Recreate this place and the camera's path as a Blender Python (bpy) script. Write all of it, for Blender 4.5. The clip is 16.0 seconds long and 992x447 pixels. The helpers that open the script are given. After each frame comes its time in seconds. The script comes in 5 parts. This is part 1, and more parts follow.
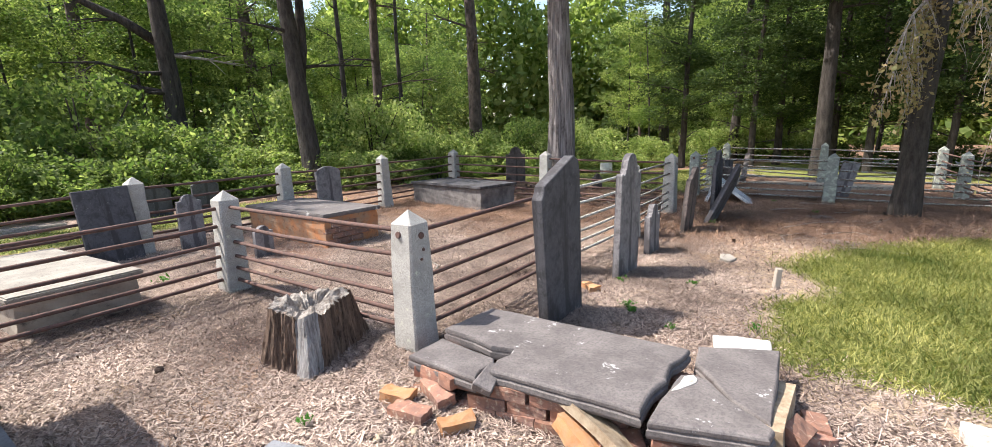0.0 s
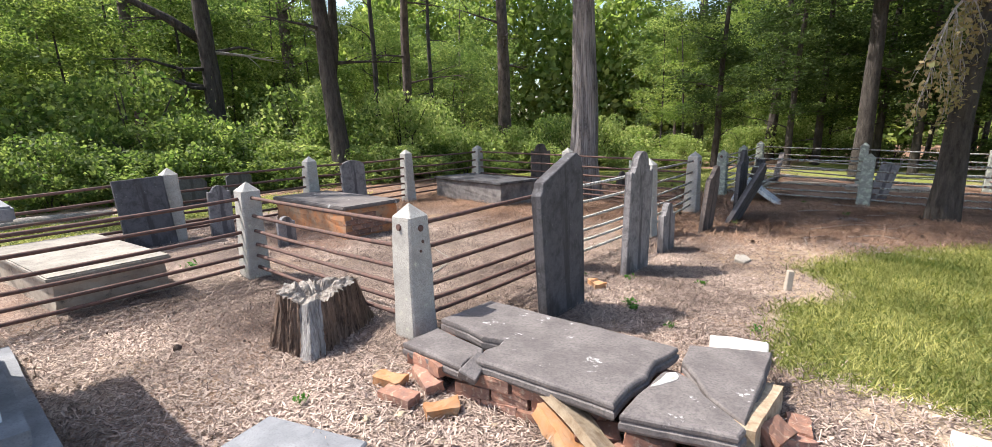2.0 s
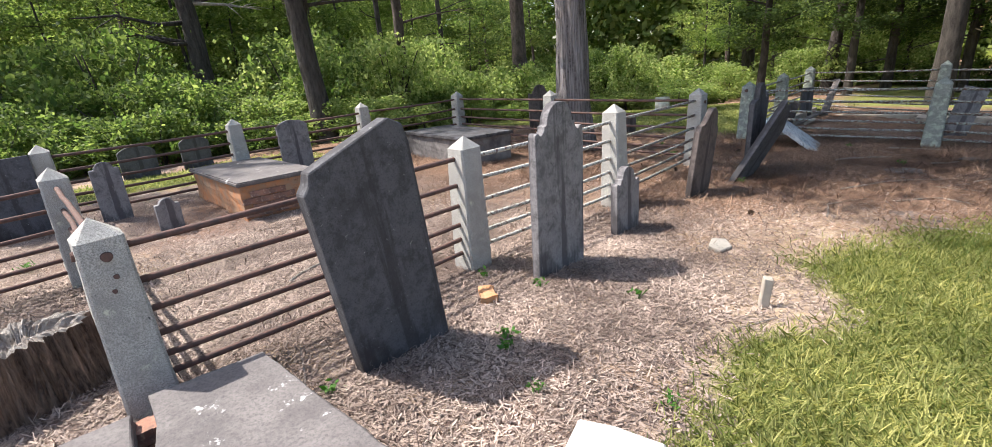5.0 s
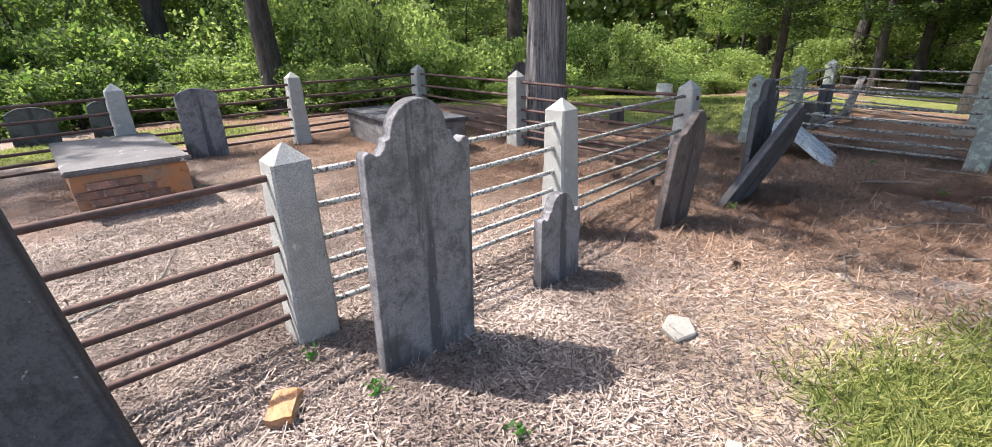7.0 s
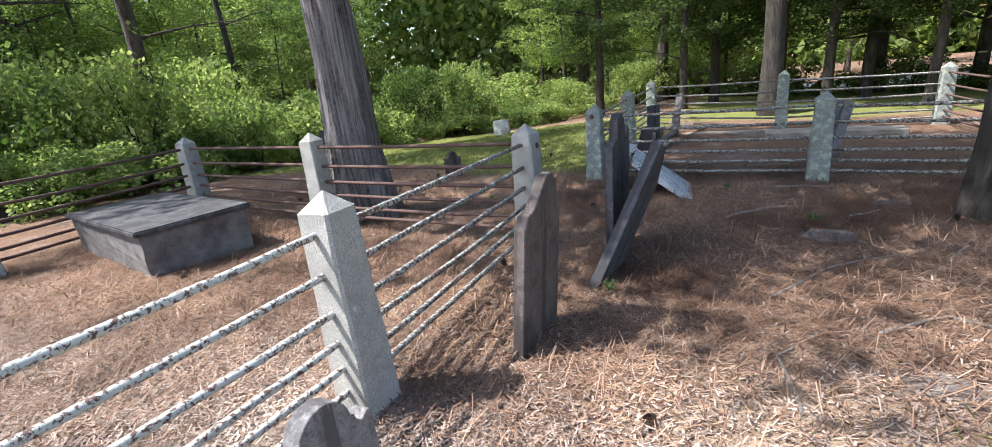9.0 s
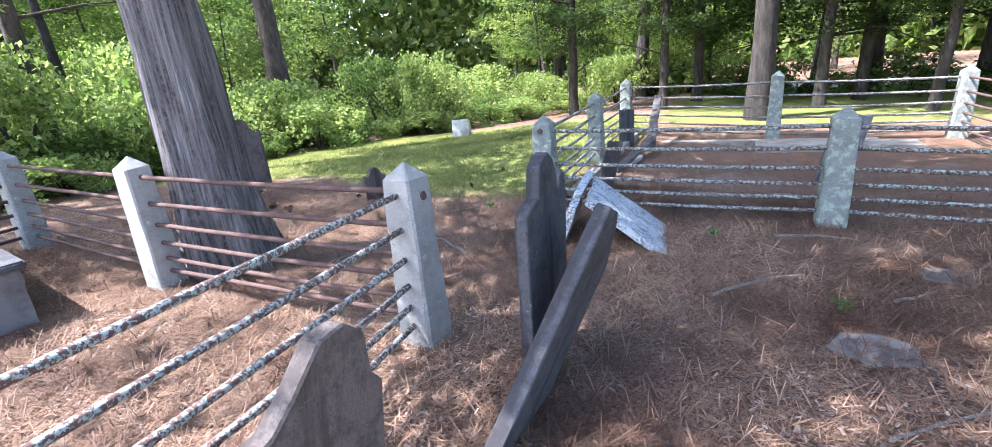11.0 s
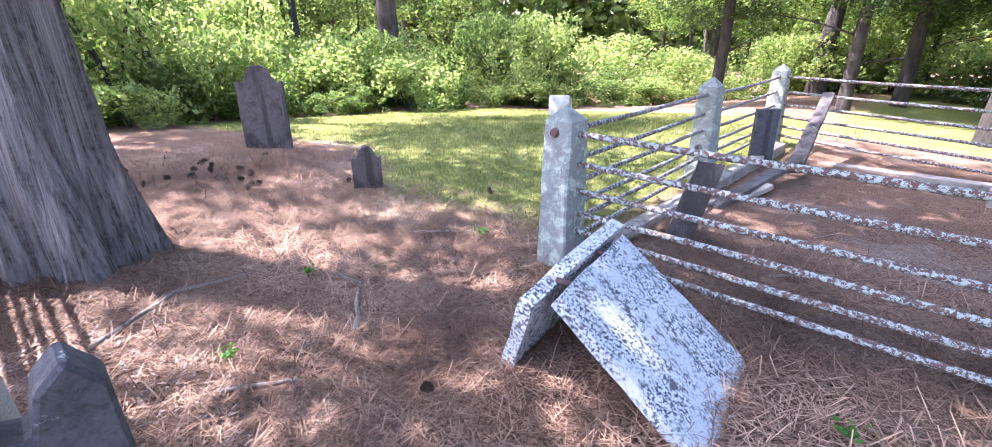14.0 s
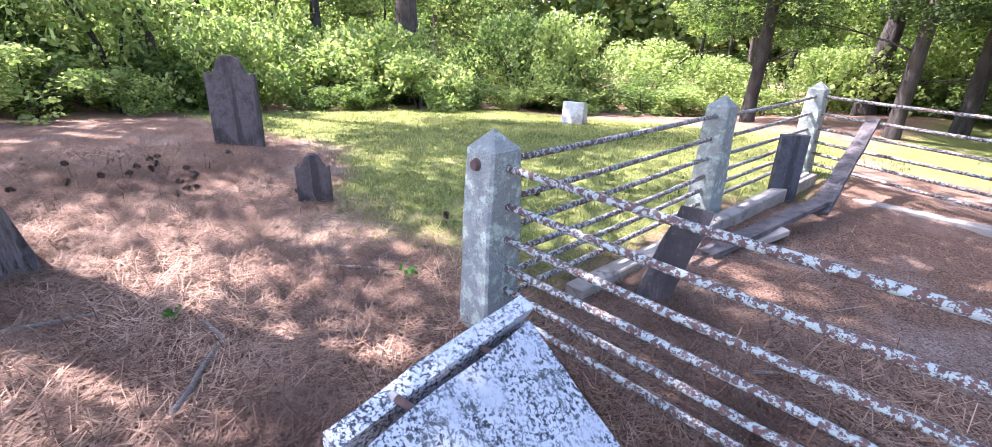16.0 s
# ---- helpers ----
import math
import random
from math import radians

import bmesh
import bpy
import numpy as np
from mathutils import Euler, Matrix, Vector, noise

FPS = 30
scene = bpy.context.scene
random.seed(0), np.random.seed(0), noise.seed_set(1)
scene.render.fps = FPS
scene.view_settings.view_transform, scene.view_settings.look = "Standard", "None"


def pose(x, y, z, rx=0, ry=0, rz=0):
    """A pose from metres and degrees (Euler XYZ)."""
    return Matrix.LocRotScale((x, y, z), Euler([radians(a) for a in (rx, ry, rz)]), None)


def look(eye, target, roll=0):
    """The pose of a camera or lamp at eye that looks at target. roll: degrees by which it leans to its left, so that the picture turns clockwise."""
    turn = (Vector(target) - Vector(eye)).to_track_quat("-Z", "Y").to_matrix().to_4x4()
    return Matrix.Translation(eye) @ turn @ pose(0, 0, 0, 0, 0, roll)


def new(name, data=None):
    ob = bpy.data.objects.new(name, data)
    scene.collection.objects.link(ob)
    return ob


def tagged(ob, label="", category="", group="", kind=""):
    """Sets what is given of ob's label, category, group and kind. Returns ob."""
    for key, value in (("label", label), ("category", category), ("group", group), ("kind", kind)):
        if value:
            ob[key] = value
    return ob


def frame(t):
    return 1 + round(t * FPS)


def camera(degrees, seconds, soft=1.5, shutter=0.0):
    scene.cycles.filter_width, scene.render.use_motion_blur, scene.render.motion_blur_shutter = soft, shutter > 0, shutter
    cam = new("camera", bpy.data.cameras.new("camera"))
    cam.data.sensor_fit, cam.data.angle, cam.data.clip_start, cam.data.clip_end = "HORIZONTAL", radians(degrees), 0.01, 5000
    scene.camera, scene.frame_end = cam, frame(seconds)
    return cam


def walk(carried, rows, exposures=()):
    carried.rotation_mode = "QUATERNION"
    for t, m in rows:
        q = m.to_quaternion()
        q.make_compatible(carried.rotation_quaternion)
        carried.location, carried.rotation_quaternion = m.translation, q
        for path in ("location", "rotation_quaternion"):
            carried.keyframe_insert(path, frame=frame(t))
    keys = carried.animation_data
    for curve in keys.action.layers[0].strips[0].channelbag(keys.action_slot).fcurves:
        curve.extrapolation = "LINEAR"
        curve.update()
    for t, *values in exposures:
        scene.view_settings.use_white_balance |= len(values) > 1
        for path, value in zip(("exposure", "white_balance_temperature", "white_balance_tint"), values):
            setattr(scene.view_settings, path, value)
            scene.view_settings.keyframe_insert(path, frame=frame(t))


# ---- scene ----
cam = camera(91.5, 16.0, soft=0.5)
PATH = [
    (0, (0.601, 0.529, 1.429), (-0.549, 2.123, 1.06), -1.5),
    (0.5, (0.706, 0.549, 1.416), (-0.659, 1.969, 1.07), -1.2),
    (1, (0.719, 0.562, 1.429), (-0.793, 1.823, 1.075), -0.9),
    (1.5, (0.752, 0.577, 1.424), (-0.708, 1.895, 1.061), 0.0),
    (2, (0.821, 0.605, 1.429), (-0.432, 2.116, 1.047), -1.0),
    (2.5, (0.929, 0.727, 1.419), (0.024, 2.442, 0.93), -4.5),
    (3, (0.979, 1.062, 1.391), (0.207, 2.817, 0.821), -4.1),
    (3.5, (1.03, 1.43, 1.394), (0.228, 3.161, 0.795), -3.7),
    (4, (1.028, 1.759, 1.435), (-0.235, 3.147, 0.742), -2.2),
    (4.5, (0.947, 2.112, 1.444), (-0.42, 3.441, 0.839), -1.5),
    (4.7, (0.971, 2.268, 1.435), (-0.408, 3.594, 0.852), -4.4),
    (7, (0.565, 3.978, 1.393), (-0.801, 5.262, 0.696), -1.1),
    (7.5, (0.377, 4.319, 1.425), (-1.042, 5.541, 0.723), -3.4),
    (8, (0.21, 4.693, 1.403), (-1.247, 5.912, 0.78), -4.3),
    (8.5, (0.128, 5.074, 1.424), (-1.245, 6.397, 0.818), -4.5),
    (9, (-0.081, 5.392, 1.396), (-1.042, 7.048, 0.818), -6.4),
    (11.3, (-0.281, 7.217, 1.44), (-1.155, 8.901, 0.808), -5.0),
    (11.5, (-0.312, 7.362, 1.395), (-1.128, 9.076, 0.765), -4.9),
    (12, (-0.311, 7.744, 1.312), (-0.822, 9.574, 0.687), -4.7),
    (12.5, (-0.227, 8.163, 1.286), (-0.659, 10.009, 0.647), -7.7),
    (13, (-0.177, 8.52, 1.313), (-0.645, 10.36, 0.682), -1.9),
    (13.5, (-0.255, 8.9, 1.268), (-1.034, 10.611, 0.585), 0.3),
    (14, (-0.353, 9.17, 1.266), (-1.668, 10.503, 0.563), -0.6),
    (14.5, (-0.317, 9.477, 1.312), (-1.685, 10.765, 0.627), 0.1),
    (15, (-0.33, 9.675, 1.29), (-1.631, 11.017, 0.577), -0.4),
    (15.5, (-0.437, 9.868, 1.287), (-1.692, 11.257, 0.585), 1.1),
    (16, (-0.441, 10.043, 1.289), (-1.841, 11.282, 0.578), 1.9),
]
walk(cam, [(t, look(eye, target, roll)) for t, eye, target, roll in PATH],
     exposures=[(0, 0.97, 6450, 11), (4.7, 0.97, 6400, 11), (7, 1.12, 6150, 11), (9, 1.12, 5980, 9), (11.5, 2.34, 5500, 18), (13, 2.64, 5720, 28), (16, 2.48, 5720, 28)])

# world, sun, exposure
SUN_FROM = Vector((-0.6, -0.36, 1.0)).normalized()
world = bpy.data.worlds.new("sky")
scene.world = world
world.use_nodes = True
wn = world.node_tree.nodes
sky = wn.new("ShaderNodeTexSky")
sky.sky_type, sky.sun_disc = "NISHITA", False
sky.sun_elevation = math.asin(SUN_FROM.z)
sky.sun_rotation = math.atan2(SUN_FROM.x, SUN_FROM.y)
sky.air_density, sky.dust_density = 1.3, 2.5
wn["Background"].inputs[1].default_value = 0.15
world.node_tree.links.new(sky.outputs[0], wn["Background"].inputs[0])
sun = new("sun", bpy.data.lights.new("sun", "SUN"))
sun.data.energy, sun.data.angle, sun.data.color = 4.9, radians(0.6), (1.0, 0.95, 0.86)
sun.matrix_world = look(SUN_FROM * 30, (0, 0, 0))

# ---- material helpers ----
rng = random.Random(7)
nrng = np.random.default_rng(11)


class Mat:
    """A node material under construction."""

    def __init__(self, name, rough=0.85, metal=0.0, spec=0.3):
        self.m = bpy.data.materials.new(name)
        self.m.use_nodes = True
        self.t = self.m.node_tree
        self.b = self.t.nodes["Principled BSDF"]
        self.b.inputs["Roughness"].default_value = rough
        self.b.inputs["Metallic"].default_value = metal
        self.b.inputs["Specular IOR Level"].default_value = spec
        self.co = self.t.nodes.new("ShaderNodeTexCoord").outputs["Object"]

    def node(self, kind, **ins):
        n = self.t.nodes.new(kind)
        for k, v in ins.items():
            self.put(n.inputs[k.replace("_", " ")], v)
        return n

    def put(self, socket, v):
        if isinstance(v, bpy.types.NodeSocket):
            self.t.links.new(v, socket)
        elif isinstance(v, tuple) and len(v) == 3 and socket.type == "RGBA":
            socket.default_value = (*v, 1)
        else:
            socket.default_value = v

    def stretched(self, sx, sy, sz):
        return self.node("ShaderNodeMapping", Vector=self.co, Scale=(sx, sy, sz)).outputs[0]

    def noise(self, scale, detail=4.0, rough=0.6, vec=None, lo=0.0, hi=1.0):
        n = self.node("ShaderNodeTexNoise", Vector=vec or self.co, Scale=scale, Detail=detail, Roughness=rough)
        return self.ramp(n.outputs[0], lo, hi)

    def voronoi(self, scale, lo, hi, vec=None):
        n = self.node("ShaderNodeTexVoronoi", Vector=vec or self.co, Scale=scale)
        return self.ramp(n.outputs["Distance"], lo, hi)

    def ramp(self, f, lo, hi):
        n = self.node("ShaderNodeMapRange", Value=f)
        n.inputs[1].default_value, n.inputs[2].default_value = lo, hi
        return n.outputs[0]

    def mix(self, f, a, b):
        n = self.t.nodes.new("ShaderNodeMix")
        n.data_type = "RGBA"
        self.put(n.inputs["Factor"], f)
        self.put(n.inputs[6], a)
        self.put(n.inputs[7], b)
        return n.outputs[2]

    def mul(self, a, b):
        n = self.t.nodes.new("ShaderNodeMath")
        n.operation = "MULTIPLY"
        self.put(n.inputs[0], a)
        self.put(n.inputs[1], b)
        return n.outputs[0]

    def vary(self, col, amount, island=False):
        """Lightens or darkens each piece a little."""
        r = self.node("ShaderNodeNewGeometry").outputs["Random Per Island"] if island else self.node("ShaderNodeObjectInfo").outputs["Random"]
        n = self.node("ShaderNodeHueSaturation", Color=col)
        self.put(n.inputs["Value"], self.ramp2(r, 1 - amount, 1 + amount))
        return n.outputs[0]

    def ramp2(self, f, a, b):
        n = self.node("ShaderNodeMapRange", Value=f)
        n.inputs[3].default_value, n.inputs[4].default_value = a, b
        return n.outputs[0]

    def finish(self, col, height=None, bump=0.3, dist=0.01, rough=None):
        self.put(self.b.inputs["Base Color"], col)
        if height is not None:
            n = self.node("ShaderNodeBump", Strength=bump, Distance=dist, Height=height)
            self.put(self.b.inputs["Normal"], n.outputs[0])
        if rough is not None:
            self.put(self.b.inputs["Roughness"], rough)
        return self.m


def make_granite(name, base, lichen, amount):
    k = Mat(name, 0.9)
    speck = k.noise(160, 3, 0.7, lo=0.35, hi=0.65)
    c = k.mix(speck, tuple(v * 0.55 for v in base), tuple(min(1, v * 1.35) for v in base))
    c = k.mix(k.noise(5, 5, 0.65, lo=0.45, hi=0.75), c, tuple(v * 0.6 for v in base))
    c = k.mix(k.mul(k.noise(11, 6, 0.7, lo=0.62 - amount, hi=0.7 - amount), k.noise(60, 3, 0.7, lo=0.35, hi=0.5)), c, lichen)
    c = k.mix(k.noise(16, 6, 0.75, lo=0.66, hi=0.72), c, (0.03, 0.03, 0.03))
    return k.finish(c, k.noise(90, 5, 0.7), 0.5, 0.006)


def make_slate(name, base, streak, stain=0.5):
    k = Mat(name, 0.8, spec=0.3)
    long = k.stretched(9, 9, 0.7)
    c = k.mix(k.noise(0.75, 6, 0.6, long, 0.465, 0.525), base, streak)
    c = k.mix(k.noise(2.6, 5, 0.6, lo=0.5, hi=0.7), c, tuple(v * 0.5 for v in base))
    c = k.mix(k.mul(k.noise(9, 8, 0.8, lo=0.47, hi=0.6), 0.65), c, tuple(v * 0.62 for v in base))
    c = k.mix(k.mul(k.noise(15, 7, 0.8, k.stretched(1.6, 1.6, 0.6), 0.58, 0.66), 0.5), c, tuple(min(1, v * 1.5) for v in streak))
    c = k.mix(k.mul(k.noise(22, 6, 0.75, lo=0.64, hi=0.7), stain), c, (0.42, 0.43, 0.4))
    c = k.mix(k.noise(130, 3, 0.6, lo=0.2, hi=0.5), tuple(v * 0.7 for v in base), c)
    return k.finish(c, k.noise(45, 6, 0.7), 0.45, 0.006)


M = {}
M["granite"] = make_granite("granite", (0.42, 0.40, 0.37), (0.58, 0.58, 0.47), 0.03)
M["granite_lichen"] = make_granite("granite_lichen", (0.29, 0.30, 0.275), (0.46, 0.50, 0.41), 0.12)
M["slate"] = make_slate("slate", (0.105, 0.095, 0.099), (0.25, 0.233, 0.235))
M["slate_dark"] = make_slate("slate_dark", (0.058, 0.053, 0.057), (0.10, 0.097, 0.105), 0.9)
M["slate_brown"] = make_slate("slate_brown", (0.075, 0.06, 0.055), (0.15, 0.12, 0.11), 0.3)
k = Mat("ledger", 0.72, spec=0.35)
c = k.mix(k.noise(5, 7, 0.7, lo=0.38, hi=0.66), (0.115, 0.10, 0.098), (0.19, 0.168, 0.162))
c = k.mix(k.noise(70, 5, 0.75, lo=0.25, hi=0.55), tuple(0.6 * v for v in (0.105, 0.095, 0.098)), c)
c = k.mix(k.noise(6, 6, 0.75, lo=0.63, hi=0.67), c, (0.50, 0.49, 0.48))
c = k.mix(k.noise(24, 5, 0.7, k.stretched(1, 0.4, 1), 0.70, 0.74), c, (0.40, 0.39, 0.37))
M["ledger"] = k.finish(c, k.noise(50, 7, 0.75), 0.5, 0.006)

k = Mat("lichen_marble", 0.85)
c = k.mix(k.noise(3, 5, 0.6, lo=0.35, hi=0.7), (0.52, 0.54, 0.57), (0.68, 0.70, 0.73))
c = k.mix(k.mul(k.noise(75, 5, 0.75, lo=0.49, hi=0.55), k.noise(6, 4, 0.6, lo=0.34, hi=0.5)), c, (0.05, 0.058, 0.065))
c = k.mix(k.noise(14, 6, 0.8, lo=0.55, hi=0.61), c, (0.10, 0.11, 0.11))
M["lichen_marble"] = k.finish(c, k.noise(60, 5, 0.7), 0.4, 0.006)

k = Mat("white_marble", 0.7)
c = k.mix(k.noise(3, 7, 0.75, lo=0.40, hi=0.60), (0.64, 0.63, 0.60), (0.28, 0.25, 0.22))
c = k.mix(k.noise(28, 5, 0.7, lo=0.62, hi=0.74), c, (0.36, 0.33, 0.28))
M["white_marble"] = k.finish(c, k.noise(50, 4), 0.25, 0.005)

k = Mat("weathered_plaster", 0.9)
c = k.mix(k.noise(1.6, 8, 0.72, k.stretched(3.2, 3.2, 1.0), 0.47, 0.6), (0.55, 0.57, 0.61), (0.20, 0.21, 0.23))
c = k.mix(k.mul(k.noise(26, 5, 0.75, lo=0.5, hi=0.6), k.noise(3, 3, 0.6, lo=0.4, hi=0.6)), c, (0.06, 0.065, 0.075))
M["weathered_plaster"] = k.finish(c, k.noise(30, 6, 0.7), 0.4, 0.01)

k = Mat("grey_stone", 0.8)
c = k.mix(k.noise(6, 5, 0.6, lo=0.35, hi=0.7), (0.15, 0.155, 0.17), (0.25, 0.255, 0.27))
c = k.mix(k.noise(120, 3, lo=0.2, hi=0.5), tuple(0.7 * v for v in (0.15, 0.155, 0.17)), c)
M["grey_stone"] = k.finish(c, k.noise(50, 5), 0.3, 0.006)

k = Mat("concrete", 0.92)
c = k.mix(k.noise(4, 6, 0.65, lo=0.35, hi=0.7), (0.42, 0.37, 0.31), (0.24, 0.20, 0.17))
c = k.mix(k.noise(9, 6, 0.7, lo=0.56, hi=0.7), c, (0.10, 0.09, 0.085))
M["concrete"] = k.finish(c, k.noise(60, 6, 0.7), 0.45, 0.008)

k = Mat("pale_lid", 0.9)
c = k.mix(k.noise(3, 7, 0.7, lo=0.35, hi=0.65), (0.34, 0.31, 0.27), (0.19, 0.17, 0.15))
c = k.mix(k.noise(40, 5, 0.75, lo=0.55, hi=0.7), c, (0.11, 0.10, 0.09))
M["pale_lid"] = k.finish(c, k.noise(60, 6, 0.7), 0.4, 0.006)

k = Mat("dark_plaster", 0.9)
c = k.mix(k.noise(5, 6, 0.65, lo=0.35, hi=0.65), (0.22, 0.20, 0.19), (0.09, 0.08, 0.08))
M["dark_plaster"] = k.finish(c, k.noise(40, 6, 0.7), 0.4, 0.008)

k = Mat("red_clay_plaster", 0.92)
c = k.mix(k.noise(5, 6, 0.65, lo=0.4, hi=0.62), (0.46, 0.20, 0.09), (0.32, 0.22, 0.15))
c = k.mix(k.noise(16, 5, 0.7, lo=0.55, hi=0.7), c, (0.20, 0.10, 0.06))
M["red_clay_plaster"] = k.finish(c, k.noise(40, 6, 0.7), 0.5, 0.01)

k = Mat("brick", 0.92)
c = k.mix(k.noise(9, 6, 0.7, lo=0.4, hi=0.66), (0.32, 0.165, 0.115), (0.17, 0.105, 0.09))
c = k.mix(k.noise(30, 5, 0.7, lo=0.55, hi=0.72), c, (0.50, 0.40, 0.30))
M["brick"] = k.finish(k.vary(c, 0.3), k.noise(70, 6, 0.7), 0.6, 0.008)

k = Mat("orange_brick", 0.92)
c = k.mix(k.noise(12, 6, 0.7, lo=0.4, hi=0.66), (0.42, 0.20, 0.09), (0.36, 0.24, 0.15))
M["orange_brick"] = k.finish(k.vary(c, 0.25), k.noise(70, 6, 0.7), 0.6, 0.008)

k = Mat("mortar", 0.95)
c = k.mix(k.noise(14, 6, 0.7, lo=0.4, hi=0.66), (0.40, 0.32, 0.23), (0.24, 0.17, 0.11))
M["mortar"] = k.finish(k.vary(c, 0.15), k.noise(70, 6, 0.7), 0.7, 0.01)


def make_rail(name, amount, pale=(0.42, 0.46, 0.43)):
    k = Mat(name, 0.85, 0.1)
    c = k.mix(k.noise(25, 5, 0.7, lo=0.4, hi=0.65), (0.15, 0.085, 0.07), (0.085, 0.06, 0.055))
    c = k.mix(k.noise(50, 6, 0.75, lo=0.70 - amount, hi=0.74 - amount), c, pale)
    return k.finish(c, k.noise(80, 5, 0.7), 0.5, 0.004)


M["rail_rust"] = make_rail("rail_rust", 0.0)
M["rail_lichen"] = make_rail("rail_lichen", 0.205)
M["rail_white"] = make_rail("rail_white", 0.25, (0.56, 0.56, 0.52))
M["rust"] = make_rail("rust", 0.0)


def make_bark(name, base, dark, sx=8.0, sz=0.8):
    k = Mat(name, 0.95)
    vec = k.stretched(sx, sx, sz)
    f = k.noise(2.2, 7, 0.7, vec, 0.38, 0.64)
    c = k.mix(f, dark, base)
    c = k.mix(k.noise(30, 4, 0.6, lo=0.4, hi=0.9), c, tuple(v * 0.7 for v in base))
    return k.finish(c, f, 0.9, 0.03)


M["cedar_bark"] = make_bark("cedar_bark", (0.46, 0.41, 0.40), (0.06, 0.048, 0.046), 14, 0.5)
M["pine_bark"] = make_bark("pine_bark", (0.17, 0.13, 0.115), (0.05, 0.04, 0.035), 4, 1.6)
M["dark_bark"] = make_bark("dark_bark", (0.10, 0.085, 0.075), (0.03, 0.025, 0.022), 5, 1.2)
M["stump_side"] = make_bark("stump_side", (0.36, 0.25, 0.19), (0.05, 0.032, 0.026), 16, 0.9)
M["stump_top"] = make_bark("stump_top", (0.66, 0.60, 0.55), (0.22, 0.17, 0.14), 9, 9)
M["stump_silver"] = make_bark("stump_silver", (0.62, 0.60, 0.60), (0.17, 0.15, 0.15), 16, 0.7)
M["dead_wood"] = make_bark("dead_wood", (0.56, 0.51, 0.46), (0.28, 0.24, 0.21), 20, 3)
M["board"] = make_bark("board", (0.22, 0.19, 0.18), (0.09, 0.075, 0.07), 3, 3)


def make_leaf(name, a, b, glow=0.45):
    k = Mat(name, 0.6, spec=0.2)
    r = k.node("ShaderNodeNewGeometry").outputs["Random Per Island"]
    c = k.mix(r, a, b)
    c = k.mix(k.noise(0.8, 3, lo=0.35, hi=0.7), c, tuple(v * 0.75 for v in a))
    k.put(k.b.inputs["Base Color"], c)
    tr = k.node("ShaderNodeBsdfTranslucent", Color=k.node("ShaderNodeHueSaturation", Color=c, Value=1.3, Saturation=1.15).outputs[0])
    ms = k.node("ShaderNodeMixShader", Fac=glow)
    k.t.links.new(k.b.outputs[0], ms.inputs[1])
    k.t.links.new(tr.outputs[0], ms.inputs[2])
    k.t.links.new(ms.outputs[0], k.t.nodes["Material Output"].inputs[0])
    return k.m


M["leaf_bush"] = make_leaf("leaf_bush", (0.15, 0.23, 0.06), (0.56, 0.59, 0.25), 0.55)
M["leaf_tree"] = make_leaf("leaf_tree", (0.075, 0.13, 0.035), (0.34, 0.40, 0.14), 0.6)
# paler copy of leaf_tree, its colour standing in for sunlit foliage
M["leaf_light"] = make_leaf("leaf_light", (0.13, 0.20, 0.05), (0.48, 0.54, 0.19), 0.62)
M["leaf_dark"] = make_leaf("leaf_dark", (0.05, 0.085, 0.026), (0.13, 0.17, 0.055), 0.45)
M["leaf_dry"] = make_leaf("leaf_dry", (0.36, 0.27, 0.14), (0.28, 0.29, 0.12), 0.4)
M["grass"] = make_leaf("grass", (0.11, 0.15, 0.035), (0.62, 0.58, 0.23), 0.4)
M["weed"] = make_leaf("weed", (0.06, 0.16, 0.03), (0.12, 0.25, 0.05), 0.4)
M["straw"] = make_leaf("straw", (0.075, 0.047, 0.04), (0.74, 0.58, 0.485), 0.0)
M["needle"] = make_leaf("needle", (0.10, 0.05, 0.034), (0.60, 0.39, 0.265), 0.0)
M["cone"] = make_leaf("cone", (0.07, 0.05, 0.04), (0.15, 0.10, 0.075), 0.0)

# ---- the lie of the land ----
def smooth(a, b, v):
    t = np.clip((v - a) / (b - a), 0, 1)
    return t * t * (3 - 2 * t)


def land(x, y):
    """Height of the ground."""
    x, y = np.asarray(x, float), np.asarray(y, float)
    z = 0.09 * smooth(-2.5, -6.0, x) * smooth(13, 10, y)
    z = z - 0.06 * smooth(10.8, 11.6, y) * smooth(-1.2, 0.2, x) - 0.12 * smooth(12, 16, y) * smooth(-3, -1, x)
    z = z + 0.05 * np.exp(-((x + 1.5) ** 2 + (y - 2.4) ** 2) / 0.5)
    z = z + 0.012 * np.sin(2.1 * x + 0.7 * y) * np.sin(1.7 * y - 0.4 * x) + 0.006 * np.sin(6.3 * x + 1.1) * np.sin(5.7 * y)
    z = z + 0.07 * np.exp(-((x + 1.15) ** 2 + (y - 10.75) ** 2) / 0.09)
    z = z - 0.7 * smooth(7, 22, np.hypot(x + 2, y - 6)) * smooth(-2, -8, x)
    return z


def wob(x, y, s=1.0):
    return 0.5 * np.sin(1.9 * s * x + 1.3 * s * y) + 0.3 * np.sin(4.1 * s * y - 2.3 * s * x + 1) + 0.2 * np.sin(7.7 * s * x + 6.1 * s * y)


